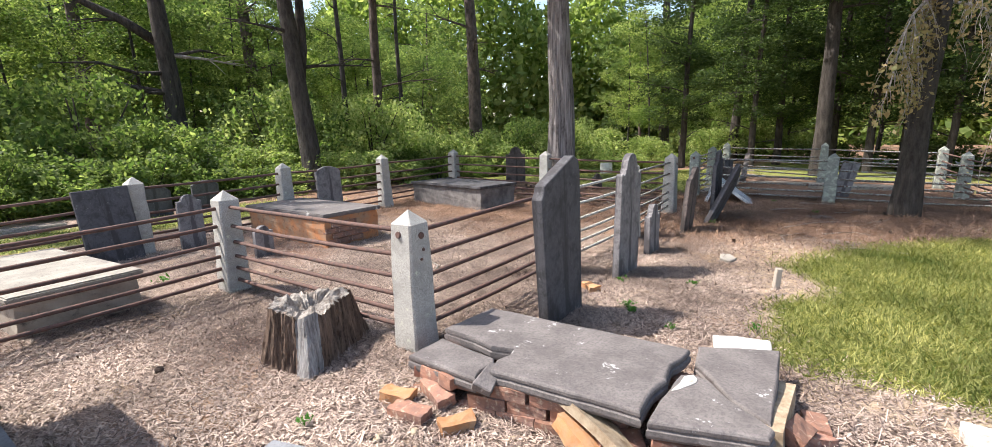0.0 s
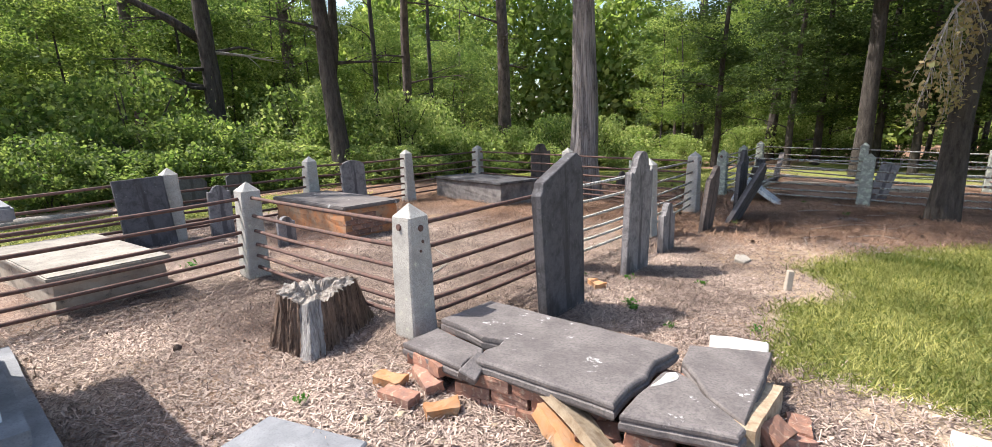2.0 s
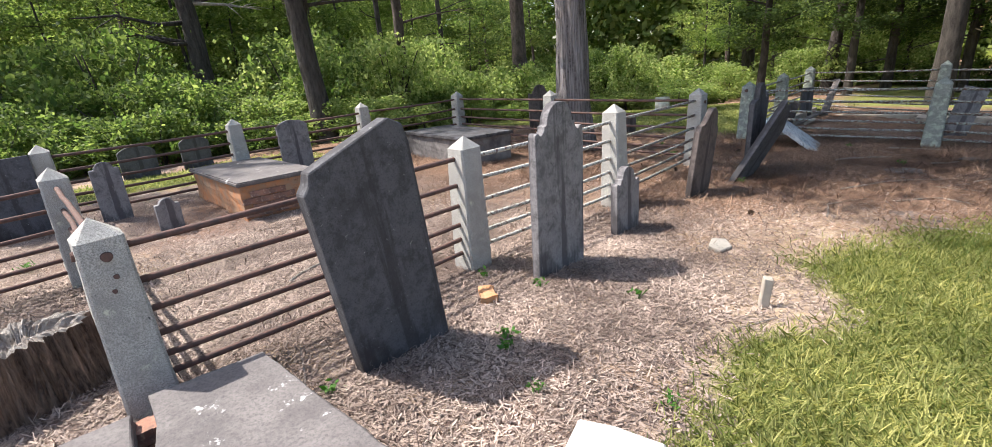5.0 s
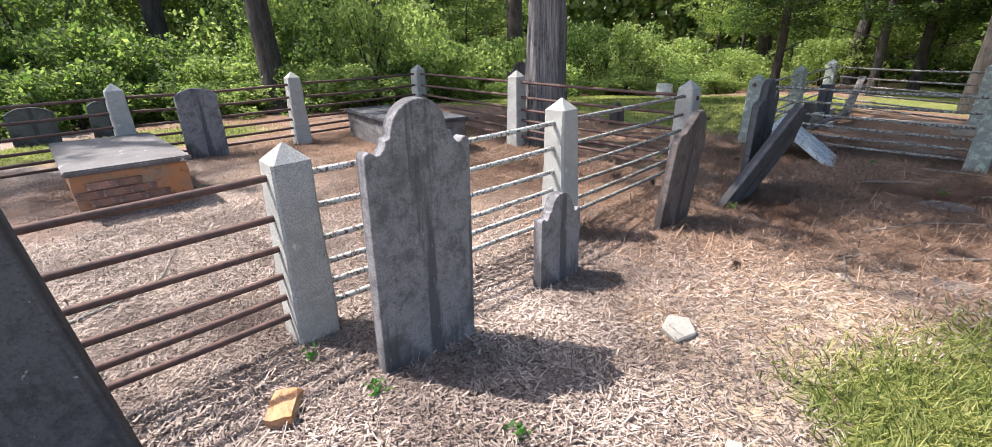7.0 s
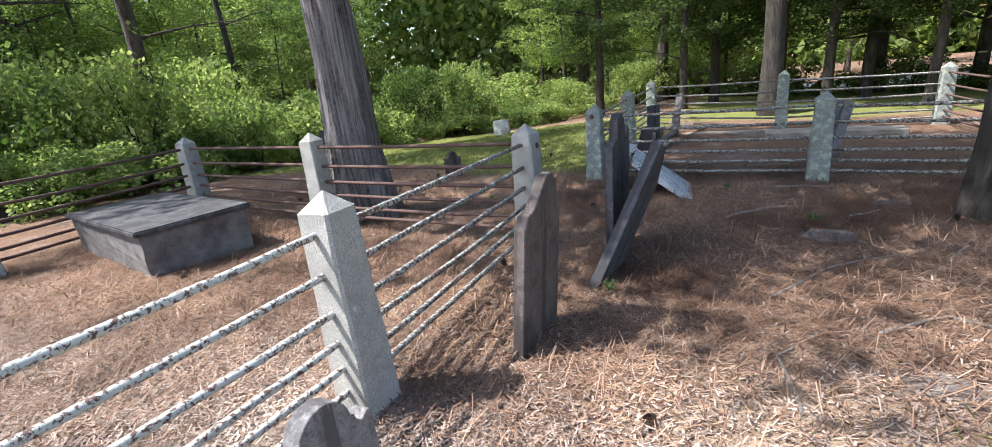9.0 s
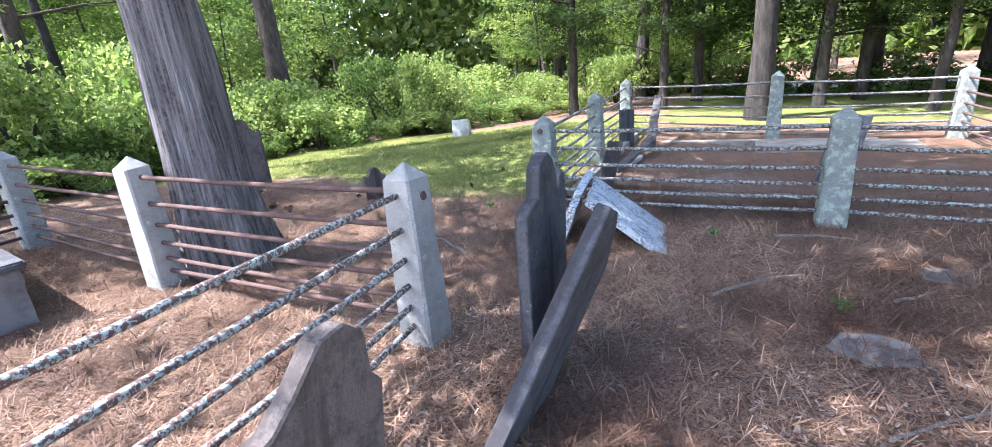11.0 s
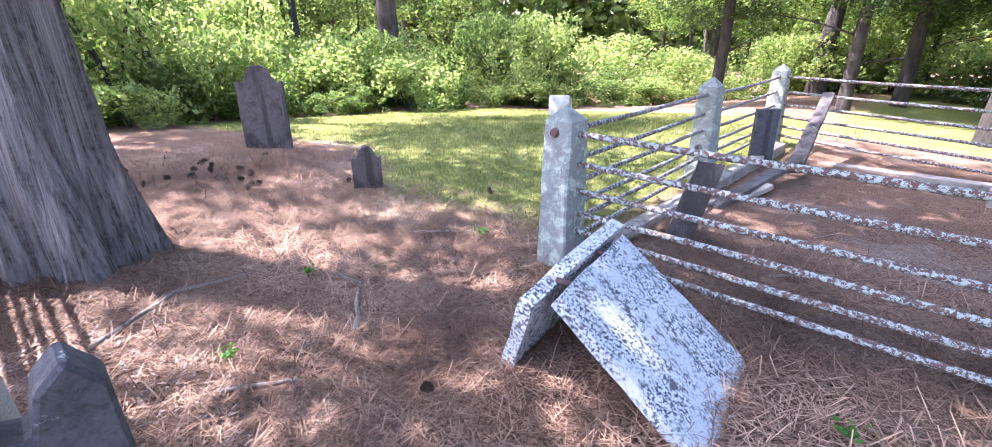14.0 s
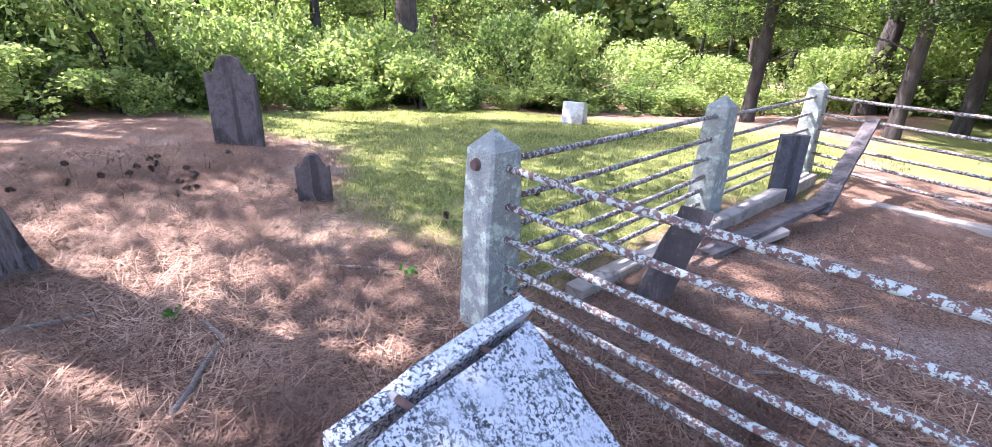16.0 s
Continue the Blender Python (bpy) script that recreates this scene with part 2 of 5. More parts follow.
def lawn(x, y):
    """1 on grass, 0 on the straw-covered ground."""
    x, y = np.asarray(x, float), np.asarray(y, float)
    w = 0.22 * wob(x, y)
    left = 0.15 + 0.45 * np.exp(-((y - 5.4) ** 2) / 0.25)
    a = smooth(left - 0.12, left + 0.3, x + w) * smooth(3.55, 3.95, y + 0.5 * w) * smooth(0.5, -0.4, y - (6.3 + 1.32 * np.maximum(x - 0.2, 0)) + w)
    a = a * smooth(12, 11, y)
    b = smooth(-1.6, -2.6, x + w) * smooth(11.1, 12.1, y + w - 0.8 * np.exp(-((x + 6.2) / 1.6) ** 2)) * smooth(19.5, 18.5, y + 0.3 * np.maximum(-x - 6.3, 0) + w) * smooth(-10.4, -9.9, x)
    far = smooth(17, 19, y + w) * smooth(27, 25, y) * smooth(-3, -1, x)
    edge = smooth(-7.3, -8.2, x + w) * smooth(-9.8, -9.0, x + w) * smooth(0.5, 1.5, y) * smooth(7.2, 6.2, y)
    return np.clip(np.maximum(np.maximum(a, b), np.maximum(far, edge)), 0, 1)


def reddish(x, y):
    """1 on long red needles with shade in their tone, 0 on paler litter."""
    return smooth(5.8, 8.2, np.asarray(y, float) + 0.5 * wob(x, y) + 0.25 * (-1.0 - np.asarray(x, float)) * (np.asarray(x) < -1))


def sandy(x, y):
    """1 where the soil shows bare and sandy beside the lawn."""
    x, y = np.asarray(x, float), np.asarray(y, float)
    a = np.exp(-((x - 0.15) ** 2 / 0.35 + (y - 6.6) ** 2 / 1.2))
    b = np.exp(-((x - 0.35) ** 2 / 0.12 + (y - 4.9) ** 2 / 0.9)) + np.exp(-((x - 1.2) ** 2 / 0.8 + (y - 3.5) ** 2 / 0.06))
    c = np.exp(-((x + 3.6) ** 2 / 0.3 + (y - 11.3) ** 2 / 0.12)) + np.exp(-((x + 6.45) ** 2 / 0.5 + (y - 17.2) ** 2 / 0.3))
    return np.clip(a + b + c, 0, 1)


def axis(lo, hi, step, far):
    """Even steps from lo to hi, then ever wider ones out to far."""
    mid = list(np.arange(lo, hi + step / 2, step))
    out, s, v = [], step, mid[-1]
    while v < far:
        s *= 1.35
        v += s
        out.append(v)
    back, s, v = [], step, mid[0]
    while v > -far:
        s *= 1.35
        v -= s
        back.append(v)
    return np.array(back[::-1] + mid + out)


def build_ground():
    xs, ys = axis(-10.5, 6.0, 0.09, 400), axis(-0.5, 19.0, 0.09, 400)
    gx, gy = np.meshgrid(xs, ys)
    z = land(gx, gy)
    z = z + 0.006 * nrng.standard_normal(z.shape) * (np.hypot(gx, gy) < 25)
    nx, ny = len(xs), len(ys)
    me = bpy.data.meshes.new("ground")
    i = (np.arange(ny - 1)[:, None] * nx + np.arange(nx - 1)[None, :]).ravel()
    faces = np.stack([i, i + 1, i + nx + 1, i + nx], 1)
    me.from_pydata(np.stack([gx, gy, z], -1).reshape(-1, 3).tolist(), [], faces.tolist())
    me.polygons.foreach_set("use_smooth", [True] * len(faces))
    at = me.attributes.new("cover", "FLOAT", "POINT")
    at.data.foreach_set("value", lawn(gx, gy).ravel().astype(np.float32))
    at = me.attributes.new("sand", "FLOAT", "POINT")
    at.data.foreach_set("value", sandy(gx, gy).ravel().astype(np.float32))
    at = me.attributes.new("needles", "FLOAT", "POINT")
    at.data.foreach_set("value", reddish(gx, gy).ravel().astype(np.float32))
    k = Mat("ground", 0.95, spec=0.1)
    cover = k.node("ShaderNodeAttribute")
    cover.attribute_name = "cover"
    # dark end of the noise stands in for shade between the chips
    straw = k.mix(k.noise(75, 6, 0.8, lo=0.4, hi=0.6), (0.07, 0.045, 0.04), (0.46, 0.35, 0.29))
    straw = k.mix(k.noise(190, 4, 0.8, lo=0.5, hi=0.68), straw, (0.62, 0.50, 0.42))
    straw = k.mix(k.noise(1.1, 5, 0.65, lo=0.52, hi=0.72), straw, (0.42, 0.29, 0.17))
    straw = k.mix(k.noise(0.45, 4, 0.6, lo=0.5, hi=0.7), straw, (0.24, 0.14, 0.10))
    red = k.node("ShaderNodeAttribute")
    red.attribute_name = "needles"
    russet = k.mix(k.noise(75, 6, 0.8, lo=0.4, hi=0.6), (0.055, 0.031, 0.022), (0.36, 0.22, 0.15))
    straw = k.mix(k.mul(red.outputs["Fac"], k.noise(1.5, 5, 0.7, lo=0.25, hi=0.5)), straw, russet)
    bare = k.node("ShaderNodeAttribute")
    bare.attribute_name = "sand"
    soil = k.mix(k.noise(20, 6, 0.75, lo=0.35, hi=0.65), (0.42, 0.29, 0.18), (0.66, 0.52, 0.37))
    straw = k.mix(k.mul(bare.outputs["Fac"], k.noise(6, 6, 0.75, lo=0.35, hi=0.6)), straw, soil)
    turf = k.mix(k.noise(40, 5, 0.7, lo=0.35, hi=0.65), (0.10, 0.13, 0.03), (0.27, 0.27, 0.09))
    turf = k.mix(k.noise(2.2, 4, 0.6, lo=0.55, hi=0.75), turf, (0.30, 0.25, 0.12))
    col = k.mix(k.ramp(cover.outputs["Fac"], 0.2, 0.7), straw, turf)
    me.materials.append(k.finish(col, k.noise(70, 6, 0.75), 0.9, 0.02))
    return tagged(new("ground", me), "pine-straw covered ground with patches of lawn", "ground", kind="structure")


build_ground()

# ---- shape helpers ----
def mesh_of(name, bm, material, smooth_faces=False):
    me = bpy.data.meshes.new(name)
    bm.to_mesh(me)
    bm.free()
    if material:
        me.materials.append(material)
    if smooth_faces:
        for p in me.polygons:
            p.use_smooth = True
    return me


def part(name, bm, material, parent=None, label="", smooth_faces=False):
    ob = new(name, mesh_of(name, bm, material, smooth_faces))
    if parent:
        ob.parent = parent
    return tagged(ob, label)


def thing(name, m=None, label="", category="", group="", kind=""):
    ob = new(name)
    ob.empty_display_size = 0.1
    if m is not None:
        ob.matrix_world = m
    return tagged(ob, label, category, group, kind)


def ragged(bm, amount, scale, seed=0.0):
    """Moves the points of a shape by a smooth random amount."""
    for v in bm.verts:
        p = v.co * scale + Vector((seed, seed * 1.7, -seed))
        v.co += Vector((noise.noise(p), noise.noise(p + Vector((31, 7, 3))), noise.noise(p + Vector((5, 17, 41))))) * amount
    return bm


def prism(points, lo, hi, bevel=0.0, segs=1, along="z"):
    """A polygon in plan (x, y) raised from lo to hi; along='x' stands it up: points are (y, z)."""
    bm = bmesh.new()
    def place(a, b, h):
        return (a, b, h) if along == "z" else (h, a, b)
    low = [bm.verts.new(place(a, b, lo)) for a, b in points]
    top = [bm.verts.new(place(a, b, hi)) for a, b in points]
    n = len(points)
    bm.faces.new(low[::-1])
    bm.faces.new(top)
    for i in range(n):
        bm.faces.new((low[i], low[(i + 1) % n], top[(i + 1) % n], top[i]))
    bmesh.ops.recalc_face_normals(bm, faces=bm.faces)
    if bevel:
        caps = set(low + top)
        es = [e for e in bm.edges if (e.verts[0] in caps and e.verts[1] in caps)]
        bmesh.ops.bevel(bm, geom=es, offset=bevel, segments=segs, affect="EDGES", clamp_overlap=True)
    return bm


def block(sx, sy, sz, bevel=0.006, cuts=0, rough=0.0, seed=0.0, z0=0.0):
    """A block on the ground at the origin, its edges eased and its faces uneven."""
    bm = bmesh.new()
    bmesh.ops.create_cube(bm, size=1.0, matrix=Matrix.Translation((0, 0, z0 + sz / 2)) @ Matrix.Diagonal((sx, sy, sz, 1)))
    if cuts:
        bmesh.ops.subdivide_edges(bm, edges=bm.edges, cuts=cuts, use_grid_fill=True)
    if bevel and not cuts:
        bmesh.ops.bevel(bm, geom=bm.edges[:], offset=bevel, segments=1, affect="EDGES")
    if rough:
        ragged(bm, rough, 9, seed)
    return bm


def tube(points, radii, sides=8, bm=None, cap=True):
    """A round bar through points."""
    bm = bm or bmesh.new()
    pts = [Vector(p) for p in points]
    rings = []
    for i, p in enumerate(pts):
        d = (pts[min(i + 1, len(pts) - 1)] - pts[max(i - 1, 0)]).normalized()
        a = d.orthogonal().normalized() if not rings else (prev - prev.dot(d) * d).normalized()
        prev = a
        b = d.cross(a)
        r = radii[i] if isinstance(radii, (list, tuple)) else radii
        rings.append([bm.verts.new(p + (a * math.cos(t) + b * math.sin(t)) * r) for t in [2 * math.pi * j / sides for j in range(sides)]])
    for r0, r1 in zip(rings, rings[1:]):
        for j in range(sides):
            bm.faces.new((r0[j], r0[(j + 1) % sides], r1[(j + 1) % sides], r1[j]))
    if cap:
        bm.faces.new(rings[0][::-1])
        bm.faces.new(rings[-1])
    return bm


def ground_at(x, y):
    return float(land(x, y))


# ---- fences of granite posts and iron rails ----
RAILS = (0.84, 0.66, 0.50, 0.36, 0.24, 0.13)


def post_mesh(w0, w1, h, seed):
    bm = bmesh.new()
    cap = 0.085
    levels = [(w0, -0.25)] + [(w0 + (w1 - w0) * t, (h - cap) * t) for t in (0, 0.2, 0.4, 0.6, 0.8, 1.0)]
    rings = []
    for w, z in levels:
        a, b = w / 2, w / 2 - 0.012
        rings.append([bm.verts.new((x, y, z)) for x, y in ((-a, -b), (-b, -a), (b, -a), (a, -b), (a, b), (b, a), (-b, a), (-a, b))])
    for r0, r1 in zip(rings, rings[1:]):
        for j in range(8):
            bm.faces.new((r0[j], r0[(j + 1) % 8], r1[(j + 1) % 8], r1[j]))
    top = bm.verts.new((0.004, -0.003, h))
    for j in range(8):
        bm.faces.new((rings[-1][j], rings[-1][(j + 1) % 8], top))
    bm.faces.new(rings[0][::-1])
    return ragged(bm, 0.009, 7, seed)


def build_fence(name, label, posts, runs, stone, mats):
    """posts: name -> (x, y, height, lean x, lean y); runs: (post, post, rail material, rails left out)."""
    f = thing(name, None, label, "fence")
    made = {}
    for i, (key, (x, y, h, lx, ly)) in enumerate(posts.items()):
        z = ground_at(x, y)
        p = part("post", post_mesh(0.215, 0.175, h - z, 3.1 * i), M[stone], f, "tapered granite post with a pyramid top")
        p.matrix_world = pose(x, y, z, lx, ly, rng.uniform(-2, 2))
        made[key] = p
    for i, (a, b, kind, skip) in enumerate(runs):
        ax, ay, ah = posts[a][:3]
        bx, by, bh = posts[b][:3]
        for j, z in enumerate(RAILS):
            if j in skip:
                continue
            ga, gb = ground_at(ax, ay), ground_at(bx, by)
            za, zb = ga + z * (ah - ga) + rng.uniform(-0.008, 0.008), gb + z * (bh - gb) + rng.uniform(-0.008, 0.008)
            pts = []
            sag = rng.uniform(0.0, 0.02)
            for s in range(9):
                t = s / 8
                pts.append((ax + (bx - ax) * t + rng.uniform(-0.004, 0.004), ay + (by - ay) * t + rng.uniform(-0.004, 0.004), za + (zb - za) * t - sag * 4 * t * (1 - t)))
            part("rail", tube(pts, 0.017, 8), M[kind], f, "rusty iron rail" if kind == "rail_rust" else "iron rail crusted with pale lichen", True)
    return made


POSTS_A = {
    "corner": (-1.60, 2.65, 0.97, 0.5, 0.0), "b": (-1.69, 4.77, 1.0, 0, 1.0), "c": (-1.66, 6.75, 1.03, 0.5, -0.5), "d": (-1.78, 8.92, 1.02, 0, 0.5),
    "e": (-4.17, 8.86, 1.06, 0, 0), "f": (-6.64, 8.98, 1.09, 0, 0), "g": (-6.50, 6.77, 1.085, 0, -2.0), "h": (-6.50, 4.74, 1.06, 1, 1),
    "i": (-6.26, 2.67, 1.03, 0, 2), "j": (-3.98, 2.64, 0.98, 0, 0.5), "k": (-3.9, 0.15, 0.90, 0, 0), "l": (-6.05, 0.1, 0.92, 0, 0),
}
fence_a = build_fence("iron_fence", "fence of granite posts and rusty iron rails round a burial plot", POSTS_A, [
    ("corner", "b", "rail_rust", ()), ("b", "c", "rail_white", ()), ("c", "d", "rail_lichen", ()), ("d", "e", "rail_rust", ()), ("e", "f", "rail_rust", ()),
    ("f", "g", "rail_rust", ()), ("g", "h", "rail_rust", ()), ("h", "i", "rail_rust", ()), ("i", "l", "rail_rust", ()), ("corner", "j", "rail_rust", ()),
    ("j", "k", "rail_rust", ()), ("k", "l", "rail_rust", ())], "granite", None)


def bolt(fence, x, y, z, way, r=0.027):
    """A rusted bolt head on a post, way: the side it looks to."""
    bm = bmesh.new()
    bmesh.ops.create_cone(bm, cap_ends=True, segments=12, radius1=r, radius2=r * 0.7, depth=0.03)
    b = part("bolt", ragged(bm, 0.004, 30, x + y), M["rust"], fence, "rusted iron bolt head")
    b.matrix_world = Matrix.Translation((x, y, z)) @ Vector(way).to_track_quat("Z", "Y").to_matrix().to_4x4()


bolt(fence_a["corner"], -1.61, 2.56, 0.82, (0, -1, 0))
bolt(fence_a["corner"], -1.515, 2.65, 0.81, (1, 0, 0))
bolt(fence_a["corner"], -1.513, 2.66, 0.72, (1, 0, 0), 0.014)
bolt(fence_a["corner"], -1.512, 2.64, 0.66, (1, 0, 0), 0.012)
bolt(fence_a["d"], -1.687, 8.93, 0.84, (1, 0, 0), 0.03)
POSTS_B = {
    "a": (-1.975, 11.37, 0.945, 0, 0.5), "b": (0.42, 11.53, 0.90, 0, 1.5), "c": (2.73, 11.47, 0.85, 0, 0.5), "d": (2.61, 14.03, 0.82, 0, 1), "e": (2.52, 16.36, 0.84, 0, 1),
    "f": (0.15, 16.07, 0.955, 0, 0.5), "g": (-2.27, 16.36, 0.975, 0, 0), "h": (-2.15, 13.81, 0.955, 0, 0.5),
}
fence_b = build_fence("iron_fence", "fence of lichened granite posts and speckled iron rails", POSTS_B, [
    ("a", "b", "rail_lichen", ()), ("b", "c", "rail_lichen", ()), ("c", "d", "rail_rust", ()), ("d", "e", "rail_rust", ()), ("e", "f", "rail_lichen", ()),
    ("f", "g", "rail_lichen", ()), ("g", "h", "rail_lichen", ()), ("h", "a", "rail_lichen", ())], "granite_lichen", None)

bolt(fence_b["a"], -1.975, 11.278, 0.80, (0, -1, 0), 0.03)

# ---- gravestones ----
def arc(cx, cz, r, a0, a1, n, sq=1.0):
    return [(cx + r * math.cos(radians(a0 + (a1 - a0) * i / n)), cz + sq * r * math.sin(radians(a0 + (a1 - a0) * i / n))) for i in range(n + 1)]


def stone_outline(w, h, style):
    """The outline of a headstone in (across, up), from its buried foot."""
    a = w / 2
    foot = -0.18
    if style == "baroque":
        hs = h - 0.42 * w
        ear = ((1.0, 0.03), (0.97, 0.06), (0.90, 0.075), (0.84, 0.06), (0.79, 0.035), (0.73, 0.035), (0.67, 0.06), (0.63, 0.10), (0.61, 0.145), (0.55, 0.15))
        right = [(a, foot), (a, hs)] + [(u * a, hs + v * w) for u, v in ear] + [(0.53 * a * math.cos(radians(d)), hs + w * (0.16 + 0.26 * math.sin(radians(d)))) for d in (0, 15, 30, 45, 60, 75, 90)]
    elif style == "round":
        right = [(a, foot), (a, h - 0.16 * w)] + arc(0, h - 0.24 * w, a, 18, 90, 8, 0.48)
    elif style == "shoulder":
        r = 0.32 * w
        right = [(a, foot), (a, h - 0.9 * r), (a - 0.03, h - 0.85 * r), (r, h - 0.85 * r)] + arc(0, h - r, r, 8, 90, 6)
    else:
        right = [(a, foot), (a, h)]
    left = [(-p, q) for p, q in right[::-1]]
    out = right + left
    keep = [out[0]]
    for p in out[1:]:
        if (Vector(p) - Vector(keep[-1])).length > 0.004:
            keep.append(p)
    return keep


def headstone(x, y, w, h, style, mat, label, yaw=0, lean=0, tilt=0, thick=0.065, outline=None, z=None):
    """Its broad face looks along x before yaw; tilt turns it within its own plane, lean tips it forward."""
    pts = outline or stone_outline(w, h, style)
    bm = prism(pts, -thick / 2, thick / 2, 0.006, 1, along="x")
    bmesh.ops.triangulate(bm, faces=[f for f in bm.faces if len(f.verts) > 4])
    ragged(bm, 0.005, 9, x * 3 + y)
    ob = part("headstone", bm, M[mat])
    ob.matrix_world = pose(x, y, ground_at(x, y) if z is None else z, 0, 0, yaw) @ pose(0, 0, 0, tilt, lean, 0)
    return tagged(ob, label, "headstone")


headstone(-1.09, 3.72, 0.56, 1.2, "", "slate_dark", "tall dark slate headstone with a slanting broken top", tilt=7.5, lean=2, thick=0.085,
          outline=[(0.27, -0.2), (0.28, 1.10), (0.26, 1.19), (0.19, 1.235), (-0.05, 1.165), (-0.24, 1.105), (-0.255, 1.06), (-0.29, 1.02), (-0.27, -0.2)])
headstone(-1.1, 5.09, 0.52, 1.2, "baroque", "slate", "grey slate headstone with an arched top and shoulders", lean=1)
headstone(-1.17, 6.12, 0.36, 0.58, "baroque", "slate", "small grey slate headstone with an arched top", lean=0)
headstone(-1.13, 7.5, 0.46, 0.9, "baroque", "slate_brown", "worn slate headstone with a broken shoulder", tilt=-7, lean=3, thick=0.06,
          outline=[(0.23, -0.2), (0.23, 0.70), (0.19, 0.74), (0.17, 0.86), (0.10, 0.91), (0.02, 0.90), (-0.06, 0.80), (-0.12, 0.74), (-0.2, 0.72), (-0.23, 0.66), (-0.23, -0.2)])
headstone(-1.055, 8.93, 0.48, 1.05, "", "slate_dark", "dark slate headstone with a rounded head and one broken shoulder", tilt=-1, lean=1,
          outline=[(0.22, -0.2), (0.24, 0.80), (0.24, 0.90), (0.205, 0.945), (0.175, 0.915), (0.16, 0.86), (0.13, 0.87), (0.115, 0.95), (0.085, 1.015), (0.03, 1.05), (-0.03, 1.04), (-0.085, 1.0), (-0.095, 0.92), (-0.10, 0.875), (-0.14, 0.865), (-0.20, 0.85), (-0.24, 0.82), (-0.245, 0.76), (-0.22, -0.2)])
up_dir = Vector((0.33, 0.74, 0.94)).normalized()
face_dir = Vector((0.95, -0.06, -0.27))
face_dir = (face_dir - face_dir.dot(up_dir) * up_dir).normalized()
across = up_dir.cross(face_dir)
foot = Vector((-1.03, 8.16, 0.0)) + across * 0.21
part_dir = Matrix((face_dir, across, up_dir)).transposed().to_4x4()
part_dir.translation = foot
fallen = headstone(0, 0, 0.42, 1.3, "baroque", "slate_dark", "dark slate headstone tipped far over, half sunk in the ground", thick=0.07,
                   outline=[(0.21, -0.3), (0.21, 1.0), (0.17, 1.03), (0.05, 1.14), (-0.05, 1.18), (-0.11, 1.14), (-0.15, 1.11), (-0.19, 1.15), (-0.21, 1.12), (-0.21, -0.3)])
fallen.matrix_world = part_dir
headstone(-6.46, 5.53, 0.47, 0.86, "round", "slate", "grey slate headstone with a rounded top", tilt=0, lean=-3)
headstone(-6.0, 3.14, 0.28, 0.68, "shoulder", "slate", "narrow grey headstone with a rounded head", lean=0)
headstone(-4.9, 3.45, 0.22, 0.37, "shoulder", "slate", "tiny grey headstone with a rounded head")
headstone(-6.05, 2.36, 0.52, 0.84, "", "slate_dark", "dark slate headstone leaning beside a post", lean=-6, tilt=3)
headstone(-9.5, 3.97, 0.56, 0.56, "round", "slate_dark", "dark squat headstone beyond the fence")
headstone(-9.6, 4.9, 0.5, 0.58, "round", "slate_dark", "dark squat headstone beyond the fence")
headstone(-6.6, 11.48, 0.54, 1.0, "baroque", "slate_brown", "brown slate headstone with an arched top", yaw=-36)
headstone(-4.22, 11.42, 0.26, 0.39, "baroque", "slate_brown", "small brown slate footstone with an arched top", yaw=-32, lean=3)
headstone(-1.97, 15.0, 0.24, 0.62, "", "slate_dark", "dark broken slate headstone", yaw=-50)
headstone(0.58, 12.92, 0.30, 0.74, "", "slate", "grey headstone leaning behind a post", tilt=-14, lean=-6, yaw=-78)

# slanting white marker on the lawn
mk = prism([(-0.18, -0.05), (0.16, -0.05), (0.05, 0.36), (-0.12, 0.42)], -0.21, 0.21, 0.01)
for v in mk.verts:
    v.co = Vector((v.co.z, v.co.x, v.co.y))
marker = part("grave_marker", ragged(mk, 0.006, 6), M["white_marble"])
marker.matrix_world = pose(-6.43, 17.24, ground_at(-6.43, 17.24), 0, 0, 20)
tagged(marker, "slanting white marble grave marker on bare earth", "grave marker")

# ---- box tombs ----
def box_tomb(cx, cy, sx, sy, z0, z1, yaw, side, lid, label, lid_thick=0.05, over=0.04):
    t = thing("box_tomb", pose(cx, cy, z0, 0, 0, yaw), label, "tomb")
    t_base = part("base", block(sx, sy, z1 - z0 - lid_thick + 0.1, 0, 6, 0.018, cx, -0.1), M[side], t)
    bm = prism([(-sx / 2 - over, -sy / 2 - over), (sx / 2 + over, -sy / 2 - over), (sx / 2 + over, sy / 2 + over), (-sx / 2 - over, sy / 2 + over)], z1 - z0 - lid_thick, z1 - z0, 0.012, 2)
    part("lid", bm, M[lid], t)
    return t_base


box_tomb(-5.0, 1.47, 1.76, 0.78, 0.02, 0.382, 5.5, "concrete", "pale_lid", "low plastered box tomb with a pale flat lid")
brick_tomb = box_tomb(-5.48, 4.5, 1.79, 0.84, 0.05, 0.49, 0, "red_clay_plaster", "ledger", "box tomb of brick and clay plaster with a slate lid")
box_tomb(-5.48, 7.85, 1.95, 0.90, 0.04, 0.50, -8, "dark_plaster", "slate_dark", "dark plastered box tomb with a slate lid")

